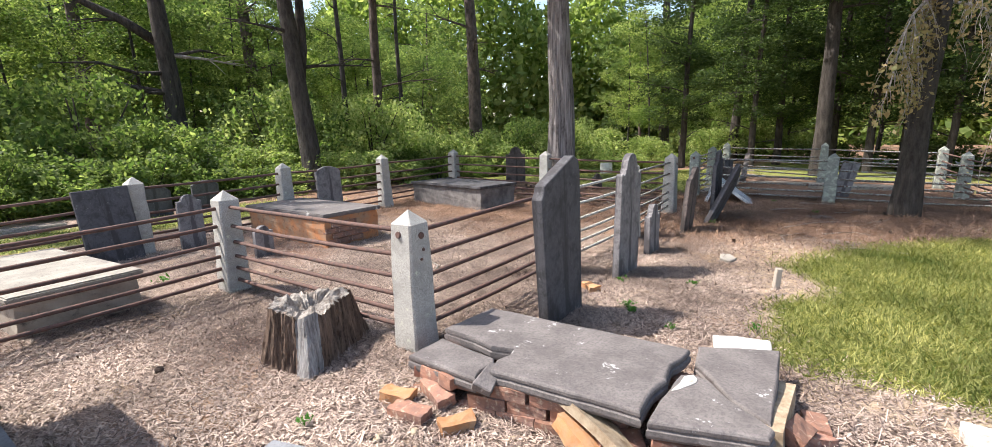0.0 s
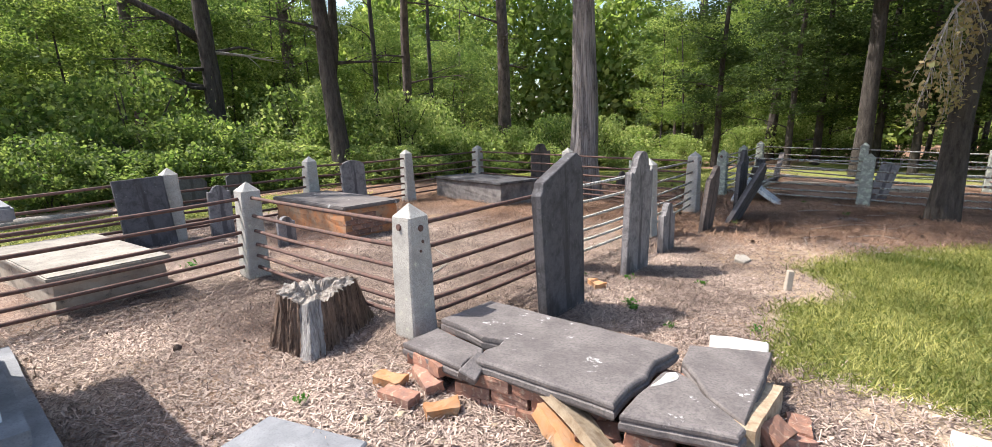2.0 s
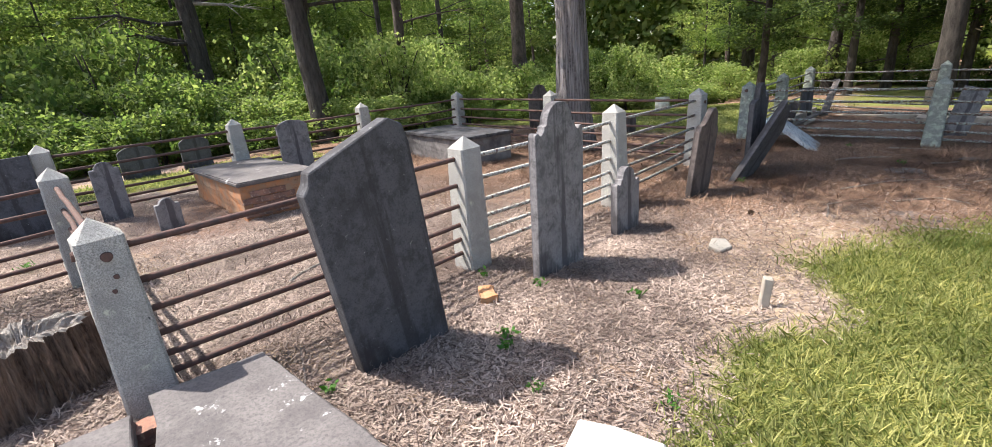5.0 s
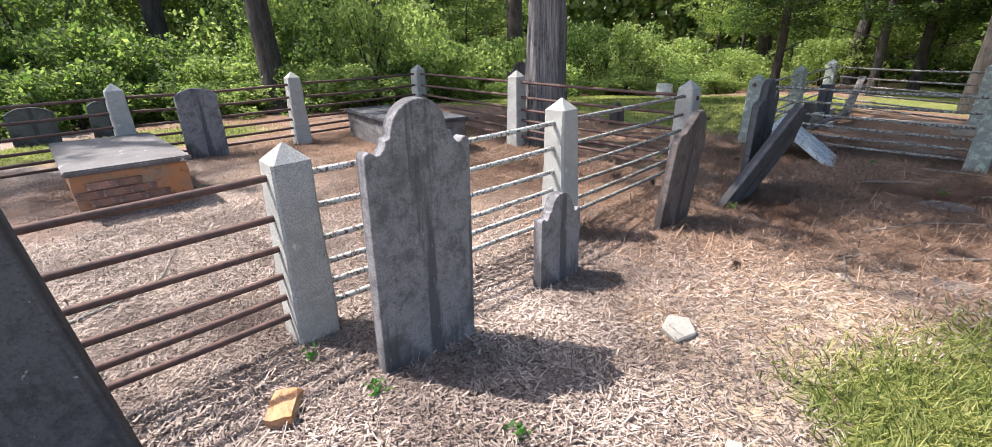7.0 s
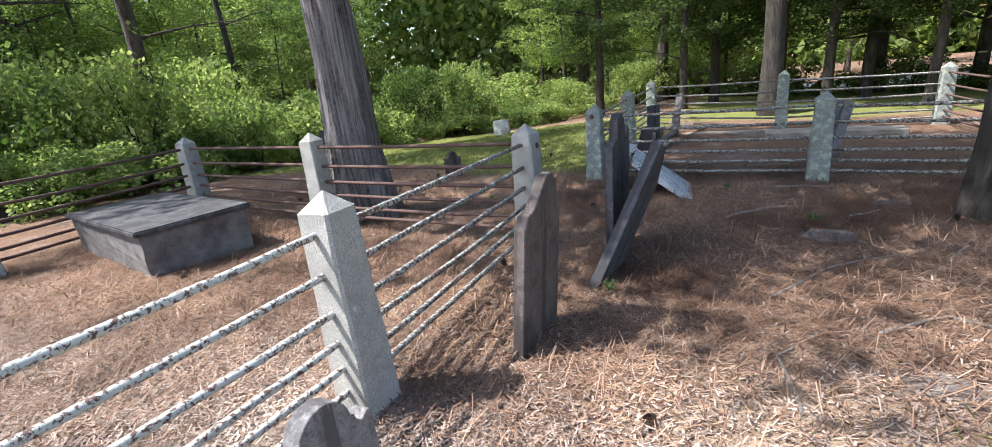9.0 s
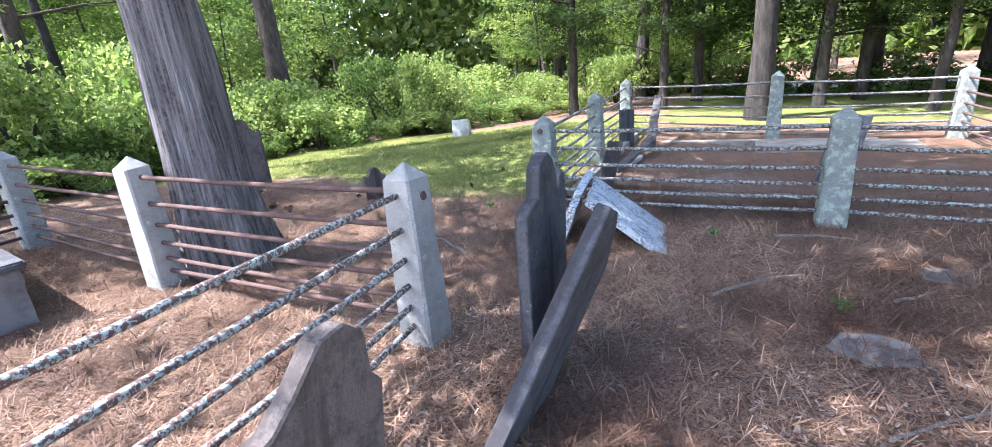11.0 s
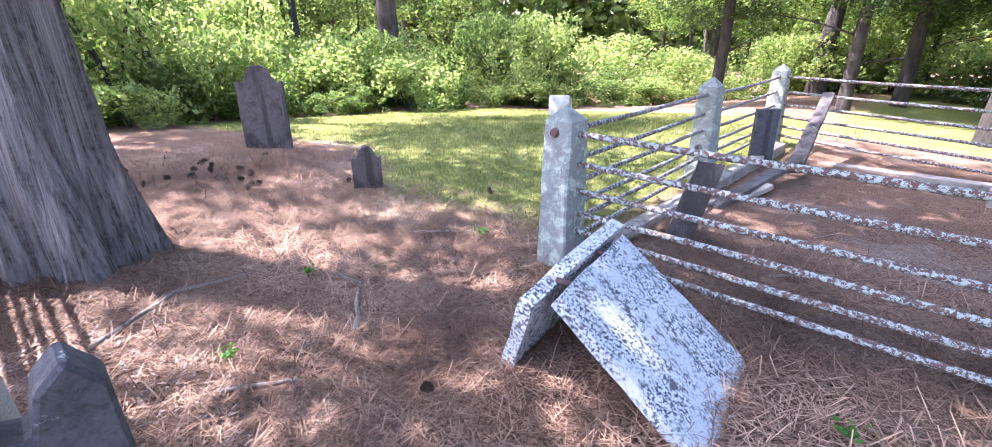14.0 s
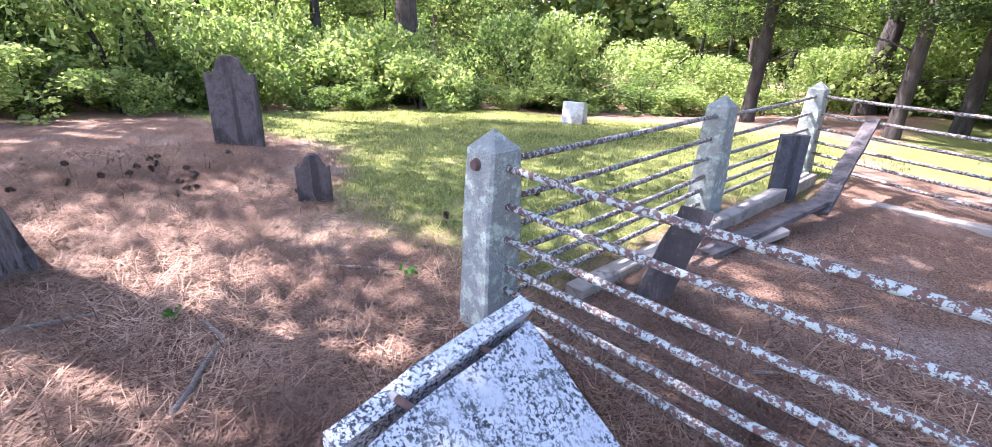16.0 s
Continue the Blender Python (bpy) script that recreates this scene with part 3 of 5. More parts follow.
# ---- pedestal monument ----
ped = thing("pedestal_monument", pose(-2.62, 0.45, 0.0), "whitewashed pedestal monument with a grey stone cap", "monument")
part("plinth", block(1.8, 0.78, 0.2, 0, 4, 0.012, 1.0, -0.1), M["grey_stone"], ped)
part("step", block(1.35, 0.62, 0.1, 0, 4, 0.01, 2.0, 0.09), M["grey_stone"], ped)
part("shaft", block(0.98, 0.48, 0.84, 0, 8, 0.010, 3.0, 0.18), M["weathered_plaster"], ped, "white plaster shaft stained black")
part("neck", prism([(-0.52, -0.27), (0.52, -0.27), (0.52, 0.27), (-0.52, 0.27)], 0.985, 1.035, 0.01, 2), M["concrete"], ped)
part("moulding", prism([(-0.56, -0.33), (0.56, -0.33), (0.56, 0.33), (-0.56, 0.33)], 1.033, 1.085, 0.02, 3), M["concrete"], ped)
part("cap", prism([(-0.66, -0.41), (0.62, -0.41), (0.62, 0.41), (-0.66, 0.41)], 1.083, 1.15, 0.010, 2), M["grey_stone"], ped)
part("top_block", prism([(-0.40, -0.19), (0.42, -0.19), (0.42, 0.23), (-0.40, 0.23)], 1.148, 1.245, 0.01, 2), M["grey_stone"], ped)
rock = bmesh.new()
bmesh.ops.create_icosphere(rock, subdivisions=3, radius=0.1, matrix=Matrix.Diagonal((0.7, 1.05, 0.6, 1)))
rk = part("rock", ragged(rock, 0.05, 11, 4), M["concrete"])
rk.matrix_world = pose(-2.10, 0.52, 1.19, 0, 0, 20)
tagged(rk, "rough pale fieldstone laid on the monument cap", "stone")

# ---- broken ledger on its brick base ----
def ledger_z(y):
    return 0.258 - 0.02 * (y - 2.3)


ledger = thing("ledger_stone", pose(0, 0, 0), "broken grey slate ledger stone lying on a collapsed brick base", "grave slab")


def ledger_piece(name, pts, seed, drop=0.0):
    """A broken piece with a rolled lip, a groove and a thicker foot round its edge."""
    cx, cy = sum(p[0] for p in pts) / len(pts), sum(p[1] for p in pts) / len(pts)
    dense = []
    for (ax, ay), (bx, by) in zip(pts, pts[1:] + pts[:1]):
        n = max(1, int(math.hypot(bx - ax, by - ay) / 0.05))
        dense += [(ax + (bx - ax) * i / n, ay + (by - ay) * i / n) for i in range(n)]
    bm = bmesh.new()
    rings = []
    for z, cut in ((0.0, 0.014), (-0.004, 0.006), (-0.012, 0.0), (-0.026, 0.0), (-0.032, 0.007), (-0.038, 0.007), (-0.044, -0.004), (-0.066, -0.006), (-0.082, 0.004)):
        ring = []
        for x, y in dense:
            d = math.hypot(x - cx, y - cy)
            j = 0.007 * noise.noise(Vector((x * 16 + seed, y * 16, 0.5)))
            ring.append(bm.verts.new((x - (x - cx) / d * (cut + j), y - (y - cy) / d * (cut + j), z + ledger_z(y) - drop + 0.002 * noise.noise(Vector((x * 5, y * 5, seed))))))
        rings.append(ring)
    n = len(dense)
    for r0, r1 in zip(rings, rings[1:]):
        for i in range(n):
            bm.faces.new((r0[i], r1[i], r1[(i + 1) % n], r0[(i + 1) % n]))
    bm.faces.new(rings[0])
    bm.faces.new(rings[-1][::-1])
    bmesh.ops.recalc_face_normals(bm, faces=bm.faces)
    return part(name, bm, M["ledger"], ledger)


ledger_piece("slab_piece", [(-1.28, 2.27), (-1.0, 2.265), (-0.80, 2.26), (-0.84, 2.36), (-0.82, 2.45), (-0.86, 2.50), (-1.28, 2.55)], 1, 0.03)
ledger_piece("slab_piece", [(-1.32, 2.62), (-1.08, 2.605), (-0.93, 2.57), (-0.80, 2.60), (-0.78, 2.53), (-0.80, 2.44), (-0.76, 2.33), (-0.6, 2.345), (-0.01, 2.38), (-0.02, 2.6), (0.0, 2.72), (-0.03, 2.9), (0.0, 3.0), (0.01, 3.13), (-0.3, 3.13), (-0.85, 3.10), (-1.30, 3.08)], 2)
ledger_piece("slab_piece", [(0.05, 3.08), (0.01, 3.31), (0.20, 3.41), (0.40, 3.50), (0.43, 3.1), (0.45, 2.66), (0.36, 2.72), (0.26, 2.80), (0.16, 2.94)], 3, 0.045)
ledger_piece("slab_piece", [(0.03, 2.86), (0.08, 2.90), (0.16, 2.86), (0.27, 2.74), (0.40, 2.64), (0.47, 2.58), (0.46, 2.50), (0.03, 2.36), (0.02, 2.55)], 4, 0.02)
chip = part("slab_chip", ragged(prism([(-0.05, -0.09), (0.06, -0.07), (0.03, 0.1), (-0.04, 0.07)], -0.03, 0.03, 0.006), 0.01, 9, 2), M["ledger"], ledger)
chip.matrix_world = pose(-0.77, 2.33, 0.205, 24, 25, 10)
lime = part("lime_patch", ragged(prism([(0.04, 2.66), (0.07, 2.70), (0.12, 2.80), (0.115, 2.84), (0.085, 2.87), (0.05, 2.83), (0.055, 2.76)], 0.226, 0.232, 0.002), 0.006, 30, 4), M["white_marble"], ledger, "white crust of lime")

bricks = [mesh_of("brick", ragged(block(0.205, 0.10, 0.066, 0, 3, 0, 0), 0.007, 30, s), M["brick"]) for s in (1.0, 5.0, 9.0, 14.0)]
obricks = [mesh_of("brick", ragged(block(0.17, 0.10, 0.066, 0, 3, 0, 0), 0.016, 18, s), M["orange_brick"]) for s in (2.0, 7.0)]
base = thing("brick_base", pose(0, 0, 0), "collapsed base of old red bricks and lime mortar", "brickwork")


def lay(mesh, x, y, z, rx, ry, rz, parent):
    ob = new("brick", mesh)
    ob.parent = parent
    ob.matrix_world = pose(x, y, z, rx, ry, rz)
    return ob


br = random.Random(5)


def wall_y(x):
    return 2.325 + 0.19 * (x + 0.95)


for course in range(3):
    for i in range(3):
        x = -0.84 + 0.212 * i + (0.08 if course == 1 else 0) - 0.02 * course
        lay(br.choice(bricks), x + br.uniform(-0.006, 0.006), wall_y(x) + br.uniform(-0.012, 0.012) - 0.012 * (course == 0), -0.015 + 0.066 * course, br.uniform(-2, 2), br.uniform(-2, 2), 10.8 + br.uniform(-3, 3), base)
# the shaken corner under the small slab
for x, y, z, rx, ry, rz in ((-1.18, 2.36, 0.105, 4, 6, 35), (-1.08, 2.31, 0.12, -6, 3, 5), (-1.22, 2.44, 0.04, 0, 5, 60), (-1.05, 2.25, 0.055, 8, 10, -20), (-1.14, 2.28, 0.0, 3, 0, 15), (-0.98, 2.34, 0.12, 3, 5, 80),
                            (-1.25, 2.5, 0.10, 0, 0, 90), (-1.24, 2.7, 0.10, 0, 0, 88), (-1.22, 2.92, 0.10, 0, 0, 92), (-1.24, 2.6, 0.03, 0, 0, 90), (-1.23, 2.82, 0.03, 0, 0, 90)):
    lay(br.choice(bricks), x, y, z, rx, ry, rz, base)
# the fallen stretch under the front slab
for x, y, z, rx, ry, rz in ((-0.12, 2.42, 0.02, 15, 8, 40), (0.04, 2.36, 0.0, -12, 5, 75), (0.12, 2.46, 0.06, 4, 10, 15), (0.28, 2.44, 0.03, 4, 14, 50), (0.40, 2.52, 0.07, 0, 6, 20), (-0.2, 2.55, 0.07, 20, 4, -20),
                            (0.2, 2.6, 0.08, 0, 5, 60), (0.5, 2.5, 0.0, 10, 0, 35)):
    lay(br.choice(bricks), x, y, z, rx, ry, rz, base)
# the courses along the right edge and the inner rows
for course in range(2):
    for i in range(4):
        lay(br.choice(bricks), 0.36 + br.uniform(-0.015, 0.015), 2.68 + 0.21 * i, 0.0 + 0.066 * course, br.uniform(-3, 3), br.uniform(-3, 3), 90 + br.uniform(-5, 5), base)
for i in range(6):
    lay(br.choice(bricks), -1.1 + 0.22 * i, 3.02 + br.uniform(-0.02, 0.02), 0.07, 0, 0, br.uniform(-4, 4), base)
    lay(br.choice(bricks), -1.05 + 0.22 * i, 2.72 + br.uniform(-0.02, 0.02), 0.04, 0, 0, br.uniform(-40, 40), base)
for x, y, z, rx, ry, rz in ((0.56, 2.72, -0.01, 8, 12, 70), (0.58, 2.92, -0.01, -10, 8, 40), (0.54, 2.6, 0.05, 14, 20, 85), (0.6, 3.08, -0.02, 0, 6, 100), (0.52, 2.85, 0.06, 25, 10, 80)):
    lay(br.choice(bricks), x, y, z, rx, ry, rz, base)
mortar_a = part("mortar_slab", ragged(block(0.44, 0.15, 0.045, 0, 4), 0.016, 9, 3), M["mortar"], base, "slab of pale lime mortar")
mortar_a.matrix_world = pose(-0.2, 2.37, 0.10, -24, 14, -20)
mortar_d = part("mortar_slab", ragged(block(0.30, 0.10, 0.08, 0, 4), 0.016, 11, 5), M["orange_brick"], base, "slab of orange clay mortar")
mortar_d.matrix_world = pose(-0.27, 2.33, 0.01, -10, 20, -24)
for mx, ml, mr in ((-0.88, 0.2, 12), (-0.64, 0.26, 9), (-0.42, 0.18, 12)):
    mortar_b = part("mortar_bed", ragged(block(ml, 0.10, 0.014, 0, 6), 0.008, 34, mx), M["mortar"], base, "crumbling bed of lime mortar")
    mortar_b.matrix_world = pose(mx, wall_y(mx) + 0.012, 0.178, 0, 0, mr)
mortar_c = part("mortar_slab", ragged(block(0.62, 0.09, 0.17, 0, 4), 0.012, 9, 8), M["mortar"], base, "slab of pale lime mortar")
mortar_c.matrix_world = pose(0.455, 2.92, -0.01, 0, 7, 89)


def loose_brick(x, y, rz, orange=False, rx=0, ry=0):
    src = br.choice(obricks if orange else bricks)
    ob = new("loose_brick", src)
    ob.matrix_world = pose(x, y, ground_at(x, y) - 0.012, rx, ry, rz)
    return tagged(ob, "broken orange brick lying on pine straw" if orange else "weathered red brick lying on pine straw", "brick", "loose bricks")


for a in ((-1.07, 2.06, 10), (0.62, 2.42, 80), (0.70, 2.75, 15)):
    loose_brick(*a, rx=br.uniform(-8, 8), ry=br.uniform(-8, 8))
for a in ((-0.82, 2.13, 55, True), (-1.22, 2.12, 10, True), (-1.17, 4.42, -35, True)):
    loose_brick(*a)


def rubble(x, y, r, mat, label, sq=0.5, seed=1.0):
    bm = bmesh.new()
    bmesh.ops.create_icosphere(bm, subdivisions=2, radius=r, matrix=Matrix.Diagonal((1.2, 0.8, sq, 1)))
    ob = part("stone", ragged(bm, r * 0.5, 0.9 / r, seed), M[mat])
    ob.matrix_world = pose(x, y, ground_at(x, y) + r * sq * 0.35, 0, 0, seed * 77)
    return tagged(ob, label, "stone")


rr = random.Random(3)
for i in range(16):
    rubble(rr.uniform(-1.45, -0.2), rr.uniform(1.85, 2.25), rr.uniform(0.015, 0.035), "mortar", "crumb of pale mortar on pine straw", 0.6, i + 0.5)

# white marble slabs
def flat_slab(pts, h, mat, label, cat="grave slab", tip=(0, 0), seed=0.0, name="flat_stone"):
    cx, cy = sum(p[0] for p in pts) / len(pts), sum(p[1] for p in pts) / len(pts)
    bm = prism([(a - cx, b - cy) for a, b in pts], -0.06, h, 0.008, 1)
    bmesh.ops.triangulate(bm, faces=[f for f in bm.faces if len(f.verts) > 4])
    ob = part(name, ragged(bm, 0.006, 7, seed), M[mat])
    ob.matrix_world = pose(cx, cy, ground_at(cx, cy), *tip)
    return tagged(ob, label, cat)


flat_slab([(1.19, 2.2), (1.17, 2.8), (1.14, 3.40), (1.36, 3.385), (1.62, 3.37), (1.74, 2.8), (1.83, 2.2)], 0.06, "white_marble", "large white marble ledger slab lying in straw", tip=(-1, 2), seed=1)
flat_slab([(1.93, 3.43), (2.5, 3.36), (2.55, 2.7), (2.02, 2.7)], 0.035, "white_marble", "white marble slab partly covered by straw", seed=2)
flat_slab([(0.03, 3.66), (-0.01, 3.82), (0.12, 3.87), (0.32, 3.91), (0.36, 3.68), (0.2, 3.62)], 0.06, "white_marble", "broken piece of white marble", tip=(5, 0), seed=3)
flat_slab([(-1.46, 1.56), (-0.9, 1.74), (-0.62, 1.0), (-1.28, 0.8)], 0.05, "grey_stone", "grey ledger stone level with the ground", seed=4)
flat_slab([(-0.40, 6.02), (-0.42, 6.12), (-0.33, 6.17), (-0.25, 6.09), (-0.29, 5.98)], 0.05, "pale_lid", "small broken white stone on straw", tip=(12, 6), seed=5)
flat_slab([(0.17, 9.45), (0.24, 9.60), (0.42, 9.64), (0.55, 9.56), (0.53, 9.40), (0.33, 9.33)], 0.02, "dark_plaster", "flat oval grey stone sunk in straw", seed=6)
flat_slab([(0.75, 10.4), (0.8, 10.6), (1.05, 10.6), (1.0, 10.38)], 0.012, "dark_plaster", "flat grey stone sunk in straw", seed=7)
flat_slab([(0.48, 7.60), (0.46, 7.72), (0.62, 7.78), (0.86, 7.66), (0.78, 7.5)], 0.01, "dark_plaster", "flat pale stone sunk in straw", seed=8)
flat_slab([(-0.1, 15.2), (-0.1, 15.6), (1.9, 15.65), (1.9, 15.2)], 0.1, "concrete", "long low grave kerb inside the fenced plot", seed=9)
flat_slab([(-1.95, 11.9), (-1.83, 11.9), (-1.95, 15.9), (-2.07, 15.9)], 0.09, "concrete", "low stone kerb along the fence", seed=10)
flat_slab([(-2.0, 15.9), (-2.0, 15.75), (1.5, 15.75), (1.5, 15.9)], 0.09, "concrete", "low stone kerb along the fence", seed=11)
stub = headstone(0.2, 5.33, 0.055, 0.19, "", "concrete", "small pale broken stub of a marker", thick=0.05, yaw=30, lean=4)

# leaning broken slabs: a lichened marble tent
def plank(corners, thick, mat, name, label, seed, cat="headstone"):
    """A slab through four corners, thick below its face."""
    a, b, c, d = [Vector(p) for p in corners]
    n = (b - a).cross(d - a).normalized() * thick
    bm = bmesh.new()
    top = []
    for i in range(9):
        row = []
        for j in range(9):
            u, v = i / 8, j / 8
            row.append(bm.verts.new(a * (1 - u) * (1 - v) + b * u * (1 - v) + c * u * v + d * (1 - u) * v))
        top.append(row)
    faces = [bm.faces.new((top[i][j], top[i + 1][j], top[i + 1][j + 1], top[i][j + 1])) for i in range(8) for j in range(8)]
    out = bmesh.ops.extrude_face_region(bm, geom=faces)
    for v in out["geom"]:
        if isinstance(v, bmesh.types.BMVert):
            v.co -= n
    bmesh.ops.recalc_face_normals(bm, faces=bm.faces)
    edge = [v for v in bm.verts if any(len(f.verts) == 4 and abs(f.normal.dot(n.normalized())) < 0.3 for f in v.link_faces)]
    for v in edge:
        p = v.co * 6 + Vector((seed, 0, 0))
        v.co += (Vector((noise.noise(p), noise.noise(p + Vector((9, 9, 9))), 0)) * 0.012)
    ob = part(name, bm, M[mat])
    return tagged(ob, label, cat)


plank([(-1.265, 10.41, 0.415), (-0.665, 10.445, -0.015), (-0.77, 11.10, -0.01), (-1.375, 11.035, 0.44)], 0.055, "lichen_marble", "broken_headstone", "fallen white marble slab thick with dark lichen specks", 1)
plank([(-1.555, 10.40, -0.03), (-1.40, 10.35, 0.38), (-1.46, 11.06, 0.49), (-1.66, 11.08, 0.0)], 0.06, "lichen_marble", "broken_headstone", "broken marble headstone half leaning on its fellow", 2)

# two iron dowels between the fallen slabs, one with a white end
for px, py, pz in ((-1.29, 10.56, 0.385), (-1.345, 10.86, 0.40)):
    pin = tagged(part("dowel", tube([(px, py, pz), (px - 0.04, py - 0.01, pz + 0.004), (px - 0.085, py - 0.02, pz + 0.008)], 0.012, 8), M["rust"], None, "", True), "short rusted iron dowel between broken marble slabs", "dowel")
    part("tip", tube([(px - 0.0855, py - 0.0205, pz + 0.008), (px - 0.105, py - 0.025, pz + 0.011)], 0.0125, 8), M["white_marble"], pin, "pale crusted end")

# leaning boards of broken slate inside the far plot
plank([(-1.68, 12.13, -0.03), (-1.53, 12.24, -0.03), (-1.45, 12.42, 0.50), (-1.58, 12.33, 0.52)], 0.05, "slate_brown", "broken_headstone", "broken slate headstone leaning inside the fence", 6)
plank([(-1.80, 13.08, 0.0), (-1.66, 13.02, 0.02), (-1.48, 14.66, 0.13), (-1.62, 14.72, 0.11)], 0.035, "board", "plank", "long grey splintered plank lying on straw", 4, "plank")
plank([(-1.60, 14.55, 0.04), (-1.46, 14.55, 0.06), (-1.63, 16.27, 0.66), (-1.75, 16.27, 0.66)], 0.035, "board", "plank", "grey weathered plank propped against the iron rail", 5, "plank")
plank([(-1.78, 13.55, 0.0), (-1.60, 13.45, 0.0), (-1.50, 13.85, 0.05), (-1.66, 13.92, 0.06)], 0.04, "concrete", "broken_slab", "pale broken end of a stone slab in straw", 8, "slab")

# bricks laid bare in the clay plaster of the brick tomb
tomb_bricks = mesh_of("brick", ragged(block(0.06, 0.19, 0.062, 0, 2, 0, 0), 0.006, 16, 3), M["brick"])
for course in range(4):
    for i in range(5 - course % 2):
        yy = -0.33 + 0.19 * i + (0.095 if course % 2 else 0)
        if course > 1 and yy > 0.1 or yy > 0.33 or (course == 0 and yy > 0.2):
            continue
        ob = new("brick", tomb_bricks)
        ob.parent = brick_tomb
        ob.matrix_parent_inverse = Matrix()
        ob.matrix_basis = pose(0.895 - 0.012, yy, 0.04 + 0.072 * course, 0, 0, br.uniform(-1.5, 1.5))

# ---- stump ----
STUMP = ((-180, 0.21, 0.27), (-150, 0.25, 0.33), (-120, 0.26, 0.34), (-85, 0.235, 0.29), (-55, 0.27, 0.36), (-38, 0.335, 0.47), (-20, 0.27, 0.34), (5, 0.20, 0.27), (35, 0.185, 0.27), (70, 0.26, 0.37), (100, 0.30, 0.57), (125, 0.24, 0.38), (155, 0.18, 0.24), (180, 0.21, 0.27))


def build_stump():
    """A hollow stump with one silver buttress, a long root behind and splintered sides."""
    bm = bmesh.new()
    n, rings = 168, 14
    ks = [radians(r[0]) for r in STUMP]
    rows = []
    for r in range(rings + 1):
        t = r / rings
        row = []
        for i in range(n):
            a = -math.pi + 2 * math.pi * i / n
            top, low = float(np.interp(a, ks, [r[1] for r in STUMP])), float(np.interp(a, ks, [r[2] for r in STUMP]))
            smooth_face = max(0.0, 1 - abs(math.degrees(a) + 38) / 14)
            flake = noise.noise(Vector((math.cos(a) * 7, math.sin(a) * 7, 1.2 * t))) * 0.022 + noise.noise(Vector((math.cos(a) * 22, math.sin(a) * 22, 0.8 * t + 4))) * 0.022
            crack = -0.055 * max(0.0, noise.noise(Vector((math.cos(a) * 12 + 9, math.sin(a) * 12, 0.5 * t))) - 0.22)
            rad = low + (top - low) * t ** 0.7 + (flake + crack * 2.2 * (1 - 0.5 * t)) * (1 - 0.85 * smooth_face)
            h = (0.36 + 0.03 * noise.noise(Vector((math.cos(a) * 3, math.sin(a) * 3, 2))) + 0.025 * noise.noise(Vector((math.cos(a) * 11, math.sin(a) * 11, 5)))) * t - 0.05 * (1 - t)
            row.append(bm.verts.new((math.cos(a) * rad, math.sin(a) * rad, h)))
        rows.append(row)
    for r0, r1 in zip(rows, rows[1:]):
        for j in range(n):
            fc = bm.faces.new((r0[j], r0[(j + 1) % n], r1[(j + 1) % n], r1[j]))
            fc.material_index = 2 if abs(math.degrees(-math.pi + 2 * math.pi * j / n) + 39) < 13 else 0
    prev = rows[-1]
    for s in (0.9, 0.78, 0.64, 0.5, 0.36, 0.2):
        cur = []
        for i, v in enumerate(rows[-1]):
            a = -math.pi + 2 * math.pi * i / n
            hollow = 0.10 * smooth(0.66, 0.30, s) * (0.65 + 0.35 * math.cos(a + 2.6))
            z = v.co.z - float(hollow) + 0.03 * noise.noise(Vector((v.co.x * s * 18, v.co.y * s * 18, 3 * s)))
            cur.append(bm.verts.new((v.co.x * s, v.co.y * s, z)))
        for j in range(n):
            fc = bm.faces.new((prev[j], prev[(j + 1) % n], cur[(j + 1) % n], cur[j]))
            fc.material_index = 1
        prev = cur
    bm.faces.new(prev).material_index = 1
    ragged(bm, 0.006, 40, 3)
    s = part("tree_stump", bm, M["stump_side"])
    s.data.materials.append(M["stump_top"])
    s.data.materials.append(M["stump_silver"])
    s.matrix_world = pose(-2.16, 2.26, ground_at(-2.16, 2.26))
    return tagged(s, "weathered hollow tree stump with splintered sides and a silvery buttress", "stump")


build_stump()

# ---- trees ----
def leaf_mesh(name, centres, size, mat, flat=0.0, slim=0.55, spread=0.4):
    """One leaf (a folded diamond of two triangles) at every centre."""
    n = len(centres)
    d = nrng.standard_normal((n, 3))
    d[:, 2] *= (1 - flat)
    d /= np.linalg.norm(d, axis=1)[:, None]
    e = nrng.standard_normal((n, 3))
    e[:, 2] *= (1 - flat)
    e -= (e * d).sum(1)[:, None] * d
    e /= np.linalg.norm(e, axis=1)[:, None]
    s = (size * (1 + spread * nrng.standard_normal(n)).clip(0.4, 2.0))[:, None]
    pts = np.stack([centres - d * s * 0.5, centres + e * s * slim * 0.5, centres + d * s * 0.5, centres - e * s * slim * 0.5], 1).reshape(-1, 3)
    me = bpy.data.meshes.new(name)
    me.vertices.add(4 * n)
    me.vertices.foreach_set("co", pts.ravel().astype(np.float32))
    me.loops.add(4 * n)
    me.loops.foreach_set("vertex_index", np.arange(4 * n, dtype=np.int32))
    me.polygons.add(n)
    me.polygons.foreach_set("loop_start", np.arange(0, 4 * n, 4, dtype=np.int32))
    me.update(calc_edges=True)
    me.materials.append(mat)
    return me


